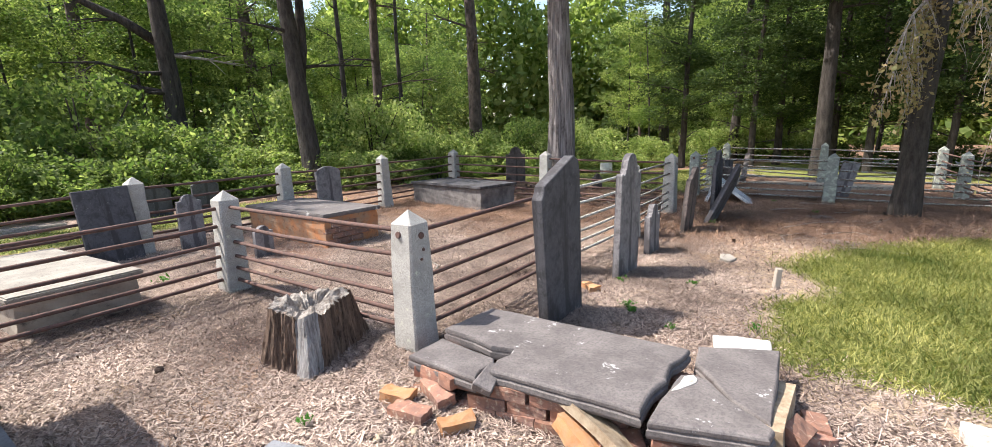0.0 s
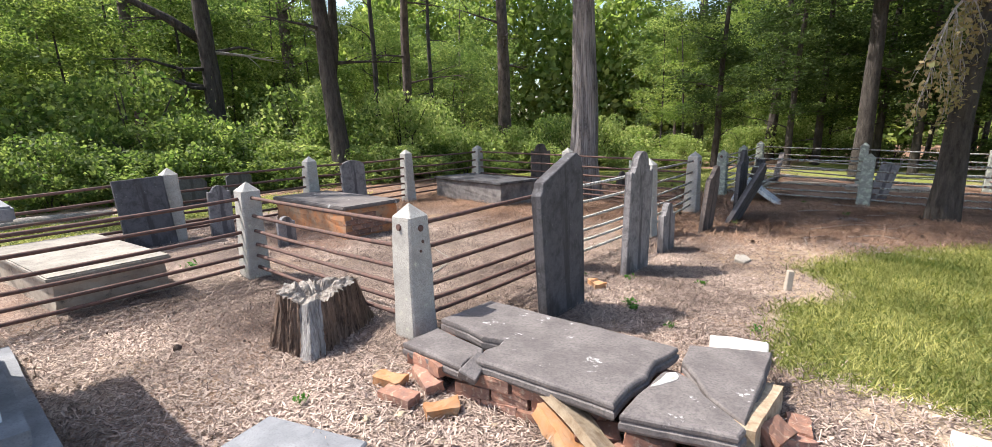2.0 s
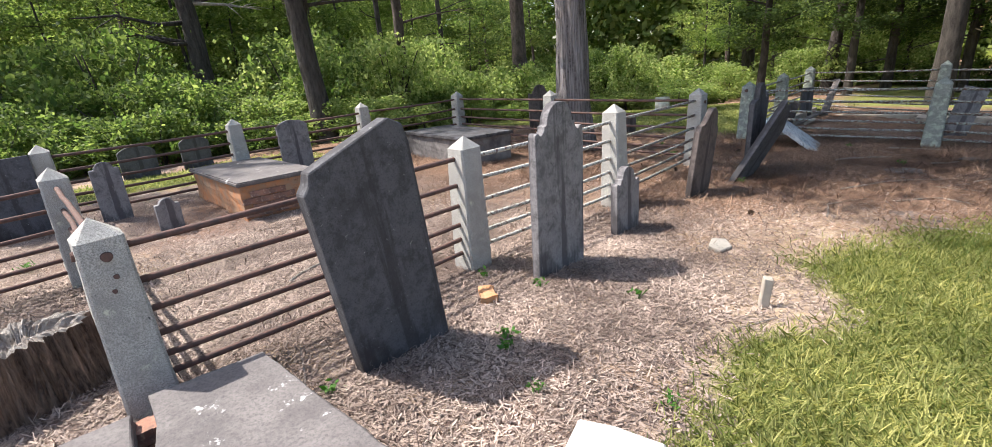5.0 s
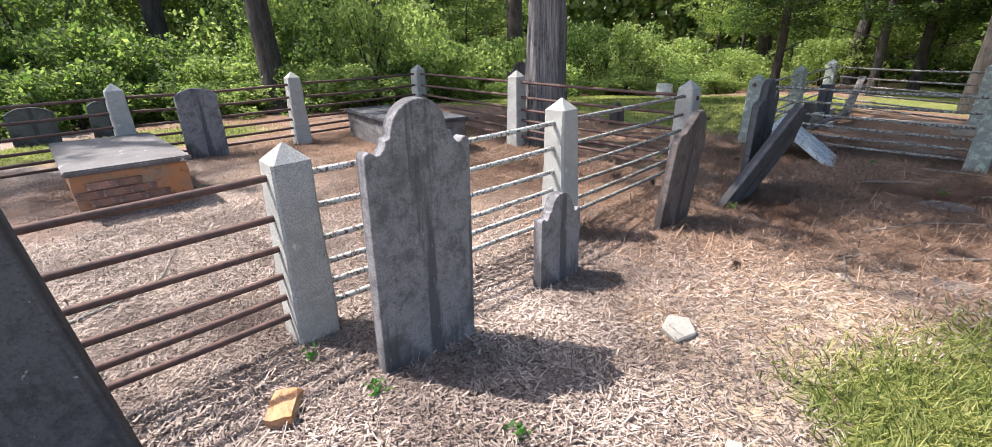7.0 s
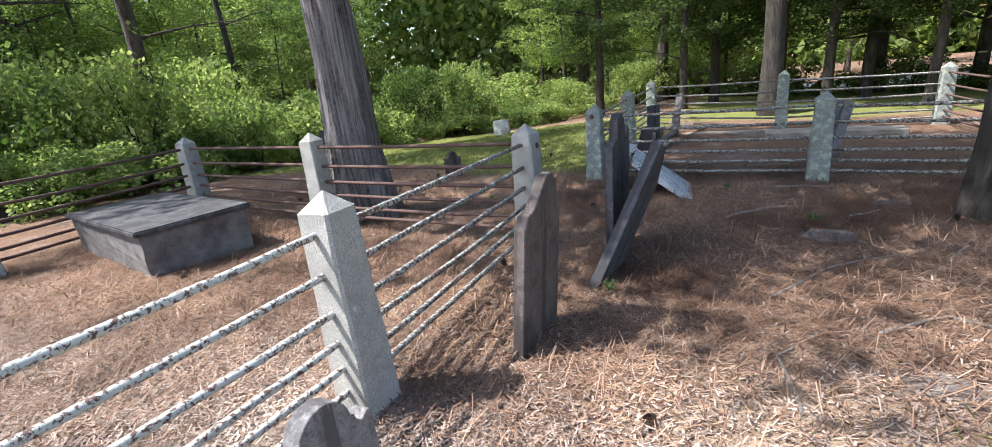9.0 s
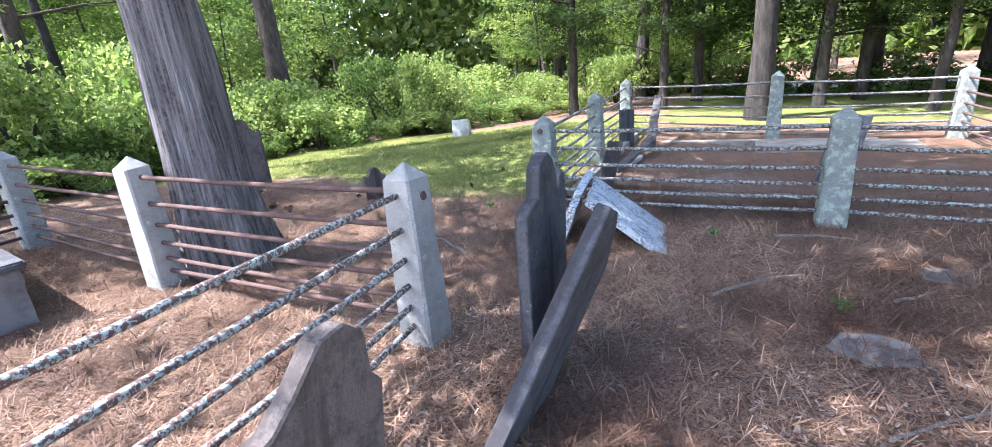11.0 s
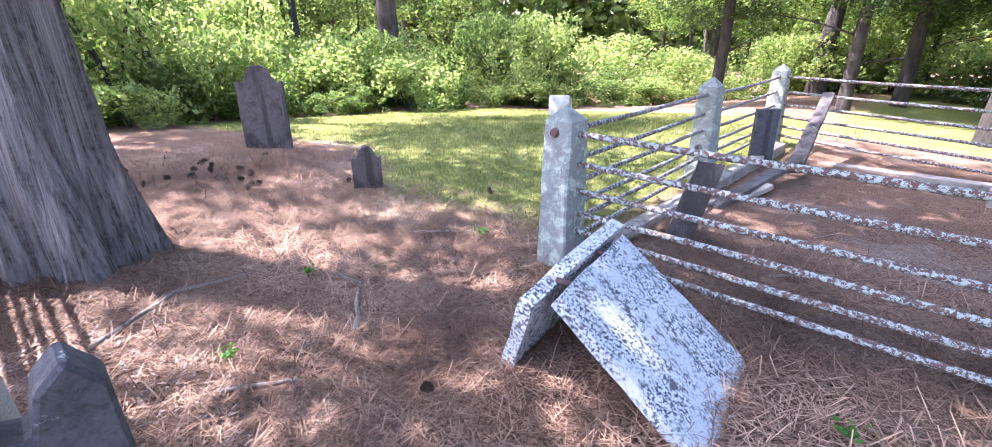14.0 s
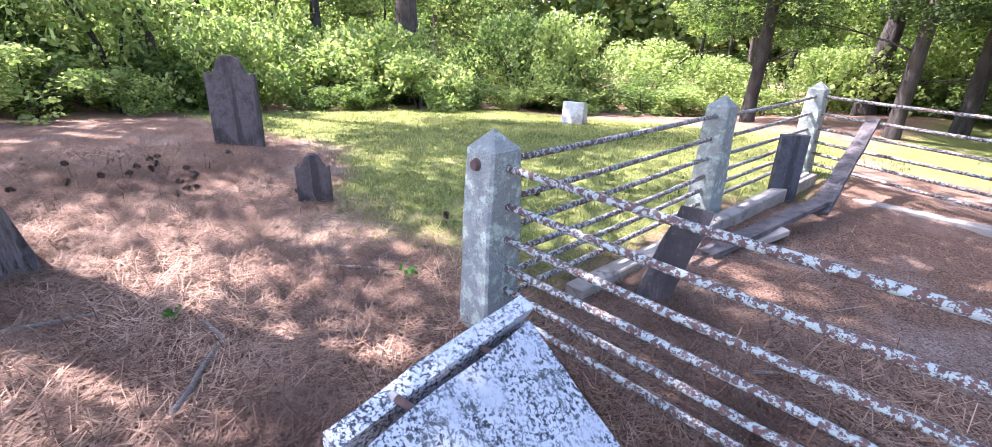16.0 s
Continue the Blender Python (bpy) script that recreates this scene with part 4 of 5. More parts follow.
def clumps(n_leaf, blobs):
    """Leaf centres in the outer parts of blobs (x, y, z, rx, rz)."""
    b = np.array(blobs, float)
    vol = b[:, 3] ** 2 * b[:, 4]
    pick = nrng.choice(len(b), n_leaf, p=vol / vol.sum())
    d = nrng.standard_normal((n_leaf, 3))
    d /= np.linalg.norm(d, axis=1)[:, None]
    r = nrng.random(n_leaf) ** 0.24
    return b[pick, :3] + d * r[:, None] * np.stack([b[pick, 3], b[pick, 3], b[pick, 4]], 1)


def bush_mesh(seed, n, size, mat):
    """A wild shrub about 1 high and 1 in radius, with shoots that stick out."""
    g = np.random.default_rng(seed)
    blobs = []
    for i in range(30):
        a, r, z = g.uniform(0, 6.28), g.uniform(0, 1.0) ** 0.6, g.uniform(0.02, 0.9)
        k = math.sqrt(max(0.05, 1 - z * z))
        s = g.uniform(0.12, 0.30)
        blobs.append((r * k * math.cos(a), r * k * math.sin(a), z, s, s * 0.75))
    for i in range(12):
        a, r = g.uniform(0, 6.28), g.uniform(0.2, 0.9)
        for t in np.linspace(0, 1, 4):
            s = 0.13 * (1 - 0.6 * t)
            blobs.append((r * (1 + 0.35 * t) * math.cos(a), r * (1 + 0.35 * t) * math.sin(a), 0.45 + g.uniform(0.4, 0.7) * t * (1.2 - 0.5 * r), s, s))
    return leaf_mesh("leaves", clumps(n, blobs), size, mat, 0.35, 0.7)


bush_meshes = [bush_mesh(i, 4600, 0.062, M["leaf_bush"]) for i in range(4)] + [bush_mesh(9 + i, 4600, 0.062, M["leaf_tree"]) for i in range(3)]
fine_meshes = [bush_mesh(20 + i, 7000, 0.042, M["leaf_bush"]) for i in range(2)] + [bush_mesh(30 + i, 7000, 0.042, M["leaf_tree"]) for i in range(2)]


stem_mesh = mesh_of("stem", tube([(0, 0, -0.1), (0.15, 0, 0.4), (0.45, 0.05, 0.8)], [0.02, 0.014, 0.006], 5), M["dark_bark"])


def build_bush(x, y, sx, sz, i):
    t = thing("shrub", pose(x, y, ground_at(x, y), 0, 0, rng.uniform(0, 360)), "leafy green shrub at the edge of the woods", "shrub", "woodland shrubs")
    for j in range(3):
        st = new("stem", stem_mesh)
        st.parent = t
        st.matrix_basis = pose(0, 0, 0, 0, 0, rng.uniform(0, 360)) @ Matrix.Diagonal((sx, sx, sz, 1))
    c = new("foliage", bush_meshes[i] if sx < 1.6 else fine_meshes[i % 2 + (0 if i < 4 else 2)])
    c.parent = t
    c.scale = (sx, sx, sz)
    return t


def trunk_points(h, lean, bend, seed):
    g = random.Random(seed)
    pts = []
    for i in range(13):
        t = i / 12
        pts.append((lean[0] * h * t + bend * math.sin(3 * t + seed) * t + g.uniform(-0.02, 0.02), lean[1] * h * t + bend * math.cos(2.3 * t + seed) * t + g.uniform(-0.02, 0.02), h * t - 0.3))
    return pts


def crown_mesh(seed, n, size, mat, blobs=34, hollow=True, conic=False):
    g = np.random.default_rng(seed)
    out = []
    for i in range(blobs):
        a, z = g.uniform(0, 6.28), g.uniform(-1, 1)
        r = g.uniform(0.25, 0.95) * (math.sqrt(max(0.05, 1 - z * z)) if not conic else (1.05 - z) * 0.5)
        s = g.uniform(0.16, 0.34)
        out.append((r * math.cos(a), r * math.sin(a), z, s, s * 0.6))
    return leaf_mesh("leaves", clumps(n, out), size, mat)


crown_meshes = [crown_mesh(40 + i, 4400, 0.052, M["leaf_tree"]) for i in range(3)] + [crown_mesh(50 + i, 4400, 0.054, M["leaf_dark"]) for i in range(3)] + [crown_mesh(60 + i, 5200, 0.046, M["leaf_light"]) for i in range(2)]


def build_tree(x, y, r, h, bark, label, lean=(0, 0), bend=0.1, crown=None, limbs=8, seed=1, flare=1.5, limb_from=0.35, flutes=0.0, dead=False, limb_len=1.0):
    """crown: rows of (height, radius, half height, mesh number)."""
    z = ground_at(x, y)
    t = thing("tree", pose(x, y, z), label, "tree", "trees")
    pts = trunk_points(h, lean, bend, seed)
    radii = [r * ((1 - 0.72 * i / 12) + (flare - 1) * math.exp(-i * 1.6)) for i in range(13)]
    sides = 44 if flutes > 0.05 else 14
    fine_p, fine_r = [], []
    for i in range(12):
        for s in range(4):
            u = s / 4
            fine_p.append(tuple(Vector(pts[i]).lerp(Vector(pts[i + 1]), u)))
            fine_r.append(radii[i] * (1 - u) + radii[i + 1] * u)
    bm = tube(fine_p, fine_r, sides)
    for v in bm.verts:
        i = min(len(fine_p) - 1, max(0, int((v.co.z + 0.3) / h * 48)))
        c = Vector(fine_p[i])
        a = math.atan2(v.co.y - c.y, v.co.x - c.x) + 0.18 * v.co.z
        low = math.exp(-max(0, v.co.z) * 1.4)
        f = 1 + flutes * (math.sin(5 * a + seed) * 0.6 + 0.3 * math.sin(11 * a + 1) + 0.18 * math.sin(19 * a + 3)) * (0.35 + low) + 0.08 * noise.noise(Vector((v.co.x * 3, v.co.y * 3, v.co.z * 1.2 + seed)))
        v.co.x, v.co.y = c.x + (v.co.x - c.x) * f, c.y + (v.co.y - c.y) * f
    part("trunk", bm, M[bark], t, "", True)
    g = random.Random(seed + 100)
    for i in range(limbs):
        u = limb_from + (0.95 - limb_from) * (i + g.random()) / max(1, limbs)
        j = min(11, int(u * 12))
        p = Vector(pts[j]).lerp(Vector(pts[j + 1]), u * 12 - j)
        a, ln = g.uniform(0, 6.28), limb_len * g.uniform(0.7, 1.5) * (1.25 - u) * (1.6 if not dead else 1.9)
        d = Vector((math.cos(a), math.sin(a), g.uniform(-0.1, 0.45)))
        q = [p + d * ln * s + Vector((g.uniform(-0.08, 0.08), g.uniform(-0.08, 0.08), -0.1 * s * s * ln)) for s in (0, 0.25, 0.5, 0.75, 1.0)]
        lb = tube(q, [0.22 * r, 0.17 * r, 0.12 * r, 0.08 * r, 0.03 * r], 6)
        for s in (1, 2, 3):
            for w in range(2):
                e = d + Vector((g.uniform(-0.9, 0.9), g.uniform(-0.9, 0.9), g.uniform(-0.5, 0.5)))
                e.normalize()
                tl = ln * g.uniform(0.2, 0.45)
                tube([q[s], q[s] + e * tl * 0.5, q[s] + e * tl + Vector((0, 0, -0.05))], [0.06 * r, 0.045 * r, 0.015 * r], 4, lb)
        part("limb", lb, M["dead_wood" if dead and i % 2 else bark], t, "", True)
    for ch, cr, hh, k, *off in crown or ():
        c = new("crown", crown_meshes[k])
        c.parent = t
        u = min(0.999, ch / h)
        j = int(u * 12)
        p = Vector(pts[j])
        dx, dy = off or (0, 0)
        c.matrix_world = pose(x + p.x + dx, y + p.y + dy, z + ch, 0, 0, g.uniform(0, 360)) @ Matrix.Diagonal((cr, cr, hh, 1))
    return t


# trees that stand among the graves
# crowns hang out of view, spread off the trunks to shade the ground
build_tree(-4.02, 9.33, 0.27, 12, "cedar_bark", "old red cedar with stringy grey fluted bark", (-0.03, 0.0), 0.12, [(5.8, 2.7, 0.8, 3, -0.9, -1.9), (6.0, 2.7, 0.9, 4, 1.2, -1.0), (6.4, 2.8, 1.0, 5, -1.6, 0.8), (6.6, 2.8, 1.0, 3, 1.3, 1.3), (7.2, 2.8, 1.0, 4, -0.2, 2.6), (7.8, 3.0, 1.2, 5, 0, -0.3), (9.6, 3.0, 1.5, 4), (9.2, 2.6, 1.1, 5, -1.2, 1.6), (8.4, 2.6, 1.0, 3, -0.6, 3.2), (7.0, 2.4, 0.9, 3, 2.5, -1.5), (7.6, 2.3, 0.9, 5, 3.4, 0.0)], 9, 2, 1.38, 0.45, 0.24)
right_tree = build_tree(1.42, 10.15, 0.16, 11, "dark_bark", "dark-barked tree with flaring foot beside the fenced plot", (0.035, 0.0), 0.1, [(5.8, 2.6, 0.9, 3, -1.2, 1.2), (6.2, 2.6, 0.9, 4, 1.2, 1.0), (7.4, 3.0, 1.2, 5, 0, 1.5), (9.2, 2.6, 1.5, 4)], 9, 4, 1.45, 0.45, 0.1)
# trees at the edge of the woods
EDGE = [
    # offset crowns, out of view, added to shade the ground towards the cedar
    (-10.43, 7.97, 0.25, 13, "dark_bark", (-0.11, -0.02), [(6.8, 2.6, 1.1, 3, 0.5, -1.0), (8.0, 3.0, 1.3, 4), (7.6, 2.5, 1.1, 4, 1.7, 0.5)]),
    (-15.6, 7.06, 0.30, 14, "dark_bark", (-0.05, -0.03), [(11.5, 2.4, 1.6, 3)]),
    (-20.5, 6.3, 0.24, 17, "pine_bark", (-0.04, 0.0), [(14, 2.8, 2.2, 1)]),
    (-20.8, 12.4, 0.32, 18, "pine_bark", (-0.05, 0.0), [(15, 2.8, 2.0, 4)]),
    (-12.4, 17.3, 0.30, 18, "pine_bark", (-0.01, 0.0), [(15, 2.8, 2.0, 0)]),
    (-12.3, 0.2, 0.30, 15, "pine_bark", (-0.05, 0.0), [(10, 2.4, 1.6, 3)]),
    (-0.05, 18.87, 0.23, 16, "dark_bark", (0.02, 0.0), [(6.4, 2.8, 1.2, 3), (8.0, 3.2, 1.8, 4)]),
    (4.6, 20.5, 0.22, 14, "pine_bark", (0.12, 0.0), [(5.2, 2.8, 1.4, 3), (8, 3.2, 2.0, 5)]),
    (-3.5, 24.0, 0.2, 14, "dark_bark", (0.05, 0.02), [(4.4, 2.6, 1.6, 4), (7, 3.0, 2.0, 3)]),
    # added tree: its offset crowns dapple the lawn with shade
    (-11.9, 11.35, 0.17, 14, "pine_bark", (0.03, 0.0), [(7.0, 2.4, 1.1, 0, 1.6, 0.2), (8.2, 2.6, 1.2, 2, 1.0, 1.6), (9.4, 2.4, 1.4, 1), (7.6, 2.2, 1.0, 0, 2.2, 2.6)]),
    (-7.8, 28.5, 0.3, 16, "dark_bark", (0.0, 0.0), [(6.0, 2.8, 1.6, 0), (9, 3.0, 2.0, 3)]),
    (7.78, 19.81, 0.22, 13, "dark_bark", (0.02, 0.0), [(3.6, 3.0, 1.5, 5), (6.5, 3.4, 2.0, 4)]),
    (2.61, 23.28, 0.2, 14, "dark_bark", (0.0, 0.0), [(4.0, 3.0, 1.5, 3), (7, 3.4, 2.2, 4)]),
    (10.63, 17.61, 0.22, 13, "dark_bark", (0.0, 0.0), [(3.6, 3.2, 1.5, 3), (6.5, 3.6, 2.2, 5)]),
    (13.99, 15.37, 0.22, 13, "dark_bark", (0.0, 0.0), [(3.6, 3.2, 1.6, 4), (6.5, 3.6, 2.2, 3)]),
    (7.29, 24.36, 0.22, 14, "dark_bark", (0.0, 0.0), [(4.5, 3.2, 1.7, 3), (8.0, 3.8, 2.4, 4)]),
    (-16.69, 13.9, 0.14, 13, "dark_bark", (0.0, 0.0), [(11, 2.2, 1.6, 0)]),
    (-15.73, 16.24, 0.12, 13, "dark_bark", (0.0, 0.0), [(10, 2.2, 1.6, 2)]),
]
edge_trees = []
for i, (x, y, r, h, bark, lean, crown) in enumerate(EDGE):
    edge_trees.append(build_tree(x, y, r, h, bark, "tall slim tree with dark bark at the wood's edge" if bark == "dark_bark" else "tall pine with scaly brown bark", lean, 0.15, crown, 10, i + 11, 1.3, 0.2, 0.04, dead=(i in (1, 8))))

# the great forked limb and bare side branches of the dark tree
def add_limb(tree, pts, r):
    bm = tube(pts, [r * (1 - 0.8 * i / (len(pts) - 1)) for i in range(len(pts))], 8)
    g = random.Random(len(pts) + int(pts[0][2] * 10))
    for p, q in zip(pts[1:], pts[2:]):
        for w in range(2):
            d = (Vector(q) - Vector(p)).normalized() + Vector((g.uniform(-0.7, 0.7), g.uniform(-0.7, 0.7), g.uniform(-0.6, 0.4)))
            ln = g.uniform(0.4, 1.0)
            tube([p, tuple(Vector(p) + d * ln * 0.5), tuple(Vector(p) + d * ln + Vector((0, 0, -0.08)))], [r * 0.22, r * 0.15, r * 0.05], 5, bm)
    part("limb", bm, M["dark_bark"], tree, "", True)


forked, twisted = edge_trees[0], edge_trees[1]
add_limb(twisted, [(-0.3, -0.1, 4.4), (-0.6, -0.9, 5.0), (-1.0, -1.8, 5.5), (-1.5, -2.9, 6.3), (-1.8, -3.8, 6.6)], 0.16)
add_limb(twisted, [(-0.2, -0.1, 3.6), (0.0, -0.9, 3.5), (0.1, -1.8, 3.7), (0.2, -2.8, 3.6)], 0.07)
add_limb(twisted, [(-0.2, -0.1, 3.0), (0.0, -0.7, 3.0), (0.1, -1.5, 3.25), (0.2, -2.3, 3.3)], 0.06)
add_limb(twisted, [(-0.2, 0.1, 4.1), (0.1, 0.8, 4.3), (0.2, 1.5, 4.2)], 0.06)
add_limb(forked, [(-0.35, -0.05, 2.6), (-0.5, 0.25, 3.6), (-0.65, 0.4, 4.8), (-0.9, 0.5, 6.6), (-1.2, 0.5, 8.6)], 0.17)

# shrubs in a thick band along the wood's edge
EDGE_LINE = [(-12.0, -3.5), (-11.6, 0.0), (-11.3, 3.5), (-10.8, 6.5), (-9.9, 9.5), (-10.2, 12.5), (-9.8, 15.5), (-9.6, 18.0), (-7.8, 21.0), (-4.5, 22.8), (-1.0, 24.0)]
sh = random.Random(21)
for row, (off, size) in enumerate(((0.2, (0.6, 1.2)), (1.5, (0.8, 1.9)), (3.2, (1.2, 2.4)), (5.6, (1.6, 3.0)))):
    for (x0, y0), (x1, y1) in zip(EDGE_LINE, EDGE_LINE[1:]):
        n = 3 if row < 2 else 2
        d = Vector((x1 - x0, y1 - y0)).normalized()
        for i in range(n):
            t = (i + sh.random() * 0.9) / n
            x, y = x0 + (x1 - x0) * t - d.y * (off + sh.uniform(-0.3, 0.5)), y0 + (y1 - y0) * t + d.x * (off + sh.uniform(-0.3, 0.5))
            if row == 0 and y > 20:
                continue
            s = sh.uniform(*size)
            # past y 7.5 most shrubs take the brighter leaf, standing in for sun
            build_bush(x, y, s, s * sh.uniform(0.5, 1.45), sh.randrange(4) if y > 7.5 and sh.random() < 0.75 else 4 + sh.randrange(3))

# dark cedars behind the far plot, and low growth that half hides the road
for i, (x, y, s) in enumerate(((-4.7, 20.7, 1.0), (-2.2, 20.3, 0.9), (1.2, 20.6, 1.0), (3.0, 19.4, 0.8), (-1.6, 22.6, 1.1), (6.0, 18.6, 0.9), (8.8, 16.8, 1.0), (11.8, 14.6, 1.1), (2.2, 22.0, 1.1), (4.6, 22.6, 1.2), (7.4, 21.6, 1.2), (10.2, 19.6, 1.2), (13.5, 17.6, 1.2), (0.2, 22.4, 1.0))):
    build_tree(x, y, 0.13 * s, 10, "dark_bark", "dark young cedar with dense drooping foliage", (0.02, 0.0), 0.1,
               [(2.6, 1.6 * s, 1.0, 3 + (i + 1) % 3), (3.6, 1.8 * s, 1.2, 3 + i % 3), (5.0, 1.9 * s, 1.3, 3 + (i + 1) % 3), (7.2, 1.7 * s, 1.5, 3 + (i + 2) % 3)], 10, 300 + i, 1.2, 0.12, 0.03)
for i in range(16):
    x = -4.5 + 1.3 * i
    y = 24.2 - 0.32 * x + sh.uniform(-0.5, 0.5)
    build_bush(x, y, sh.uniform(0.8, 1.2), sh.uniform(0.6, 1.1), 4 + sh.randrange(3))

# deep woods behind
wood = random.Random(31)
for i in range(36):
    a = wood.uniform(-0.1, 1.0)
    if i < 27:
        x, y = -21 - 12 * wood.random(), -8 + 44 * wood.random()
    else:
        x, y = -16 + 44 * wood.random(), 33 + 14 * wood.random()
    h = wood.uniform(8, 10.5)
    crown = [(h * 0.35, 3.2, 2.6, wood.choice((0, 1, 2, 3))), (h * 0.75, 3.2, 2.4, wood.choice((0, 1, 2)))]
    build_tree(x, y, wood.uniform(0.07, 0.15), h, wood.choice(("dark_bark", "pine_bark")), "slim woodland tree deep in shade", (wood.uniform(-0.03, 0.03), 0), 0.2, crown, 4, 200 + i, 1.2, 0.2)


# young trees that fill the wood behind the shrubs
for i in range(20):
    x, y = -17.5 - 6.5 * wood.random(), -7 + 27 * (i + wood.random()) / 20
    h = wood.uniform(6, 9)
    build_tree(x, y, wood.uniform(0.05, 0.09), h, "dark_bark", "young leafy tree in the wood's half light", (wood.uniform(-0.04, 0.04), 0), 0.2,
               [(h * 0.42, 2.0, 1.5, wood.choice((6, 7, 0))), (h * 0.7, 1.9, 1.5, wood.choice((6, 7, 1))), (h * 0.95, 1.6, 1.2, wood.choice((6, 2)))], 5, 400 + i, 1.2, 0.2)
for i in range(9):
    x, y = -9.5 + 1.6 * i, 25.2 + 3 * wood.random()
    h = wood.uniform(6, 9)
    build_tree(x, y, wood.uniform(0.06, 0.1), h, "dark_bark", "young leafy tree in the wood's half light", (wood.uniform(-0.04, 0.04), 0), 0.2,
               [(h * 0.45, 2.0, 1.5, wood.choice((6, 0))), (h * 0.75, 1.9, 1.5, wood.choice((7, 1)))], 5, 440 + i, 1.2, 0.2)


def far_woods():
    n = 150000
    a = nrng.uniform(radians(35), radians(215), n)
    r = nrng.uniform(40, 52, n)
    z = nrng.random(n) ** 1.15 * (16 + 3.5 * np.sin(a * 9) + 2.5 * np.sin(a * 23)) - 1
    me = leaf_mesh("far_woods", np.stack([r * np.cos(a) - 2, r * np.sin(a) + 6, z], 1), 0.7, M["leaf_light"])
    return tagged(new("far_woods", me), "dense green woodland in the distance", "woods", kind="stuff")


far_woods()
# road of pale gravel beyond the trees
k = Mat("gravel", 0.95)
c = k.mix(k.noise(3, 6, 0.7, lo=0.35, hi=0.7), (0.55, 0.52, 0.47), (0.40, 0.37, 0.33))
M["gravel"] = k.finish(c, k.noise(40, 5), 0.4, 0.02)
rb = bmesh.new()
rp = [(-6 + 3 * i, 27.5 - 0.25 * i) for i in range(22)]
va = [rb.verts.new((x, y - 1.6, ground_at(x, y) + 0.03)) for x, y in rp]
vb = [rb.verts.new((x, y + 1.6, ground_at(x, y) + 0.03)) for x, y in rp]
for i in range(len(rp) - 1):
    rb.faces.new((va[i], va[i + 1], vb[i + 1], vb[i]))
tagged(part("road", rb, M["gravel"]), "pale sunlit gravel road beyond the trees", "road", kind="structure")

# ---- hanging dead boughs of the tree by the plot ----
def hang(bm, p, d, ln, r, depth, g, tips):
    q = [p]
    v = d.copy()
    for s in range(6):
        v = (v + Vector((g.uniform(-0.18, 0.18), g.uniform(-0.18, 0.18), -0.13 if depth == 0 else -0.26))).normalized()
        q.append(q[-1] + v * ln / 6)
    tube(q, [r * (1 - 0.14 * i) for i in range(7)], 5, bm)
    if depth < 2:
        for s in range(1, 7):
            for w in range(2 if depth == 0 else 1):
                e = (v + Vector((g.uniform(-1, 1), g.uniform(-1, 1), g.uniform(-0.9, 0.1)))).normalized()
                hang(bm, q[s], e, ln * g.uniform(0.25, 0.45), r * 0.5, depth + 1, g, tips)
    else:
        tips.extend(q[2:])


hb, tips, hg = bmesh.new(), [], random.Random(8)
for start, way, ln in (((1.5, 10.0, 3.4), (-0.15, -0.8, -0.4), 1.7), ((1.55, 10.0, 3.6), (0.55, -0.6, -0.25), 2.9), ((1.6, 10.1, 3.4), (0.95, -0.2, -0.2), 3.2), ((1.55, 9.95, 3.9), (0.25, -0.9, -0.3), 2.8),
                       ((1.6, 10.2, 3.1), (0.95, 0.25, -0.2), 2.6), ((1.5, 10.1, 4.0), (0.8, -0.6, -0.2), 4.0), ((1.45, 10.0, 3.8), (-0.3, -0.25, -0.85), 1.7)):
    hang(hb, Vector(start), Vector(way).normalized(), ln, 0.022, 0, hg, tips)
boughs = part("dead_bough", hb, M["dead_wood"], right_tree, "pale bare drooping boughs")
tp = np.array([tuple(p) for p in tips])
tp = tp[nrng.integers(0, len(tp), 4200)] + nrng.normal(0, 0.06, (4200, 3))
dry = new("dry_leaves", leaf_mesh("dry_leaves", tp, 0.06, M["leaf_dry"]))
dry.parent = boughs
boughs.matrix_parent_inverse = right_tree.matrix_world.inverted()

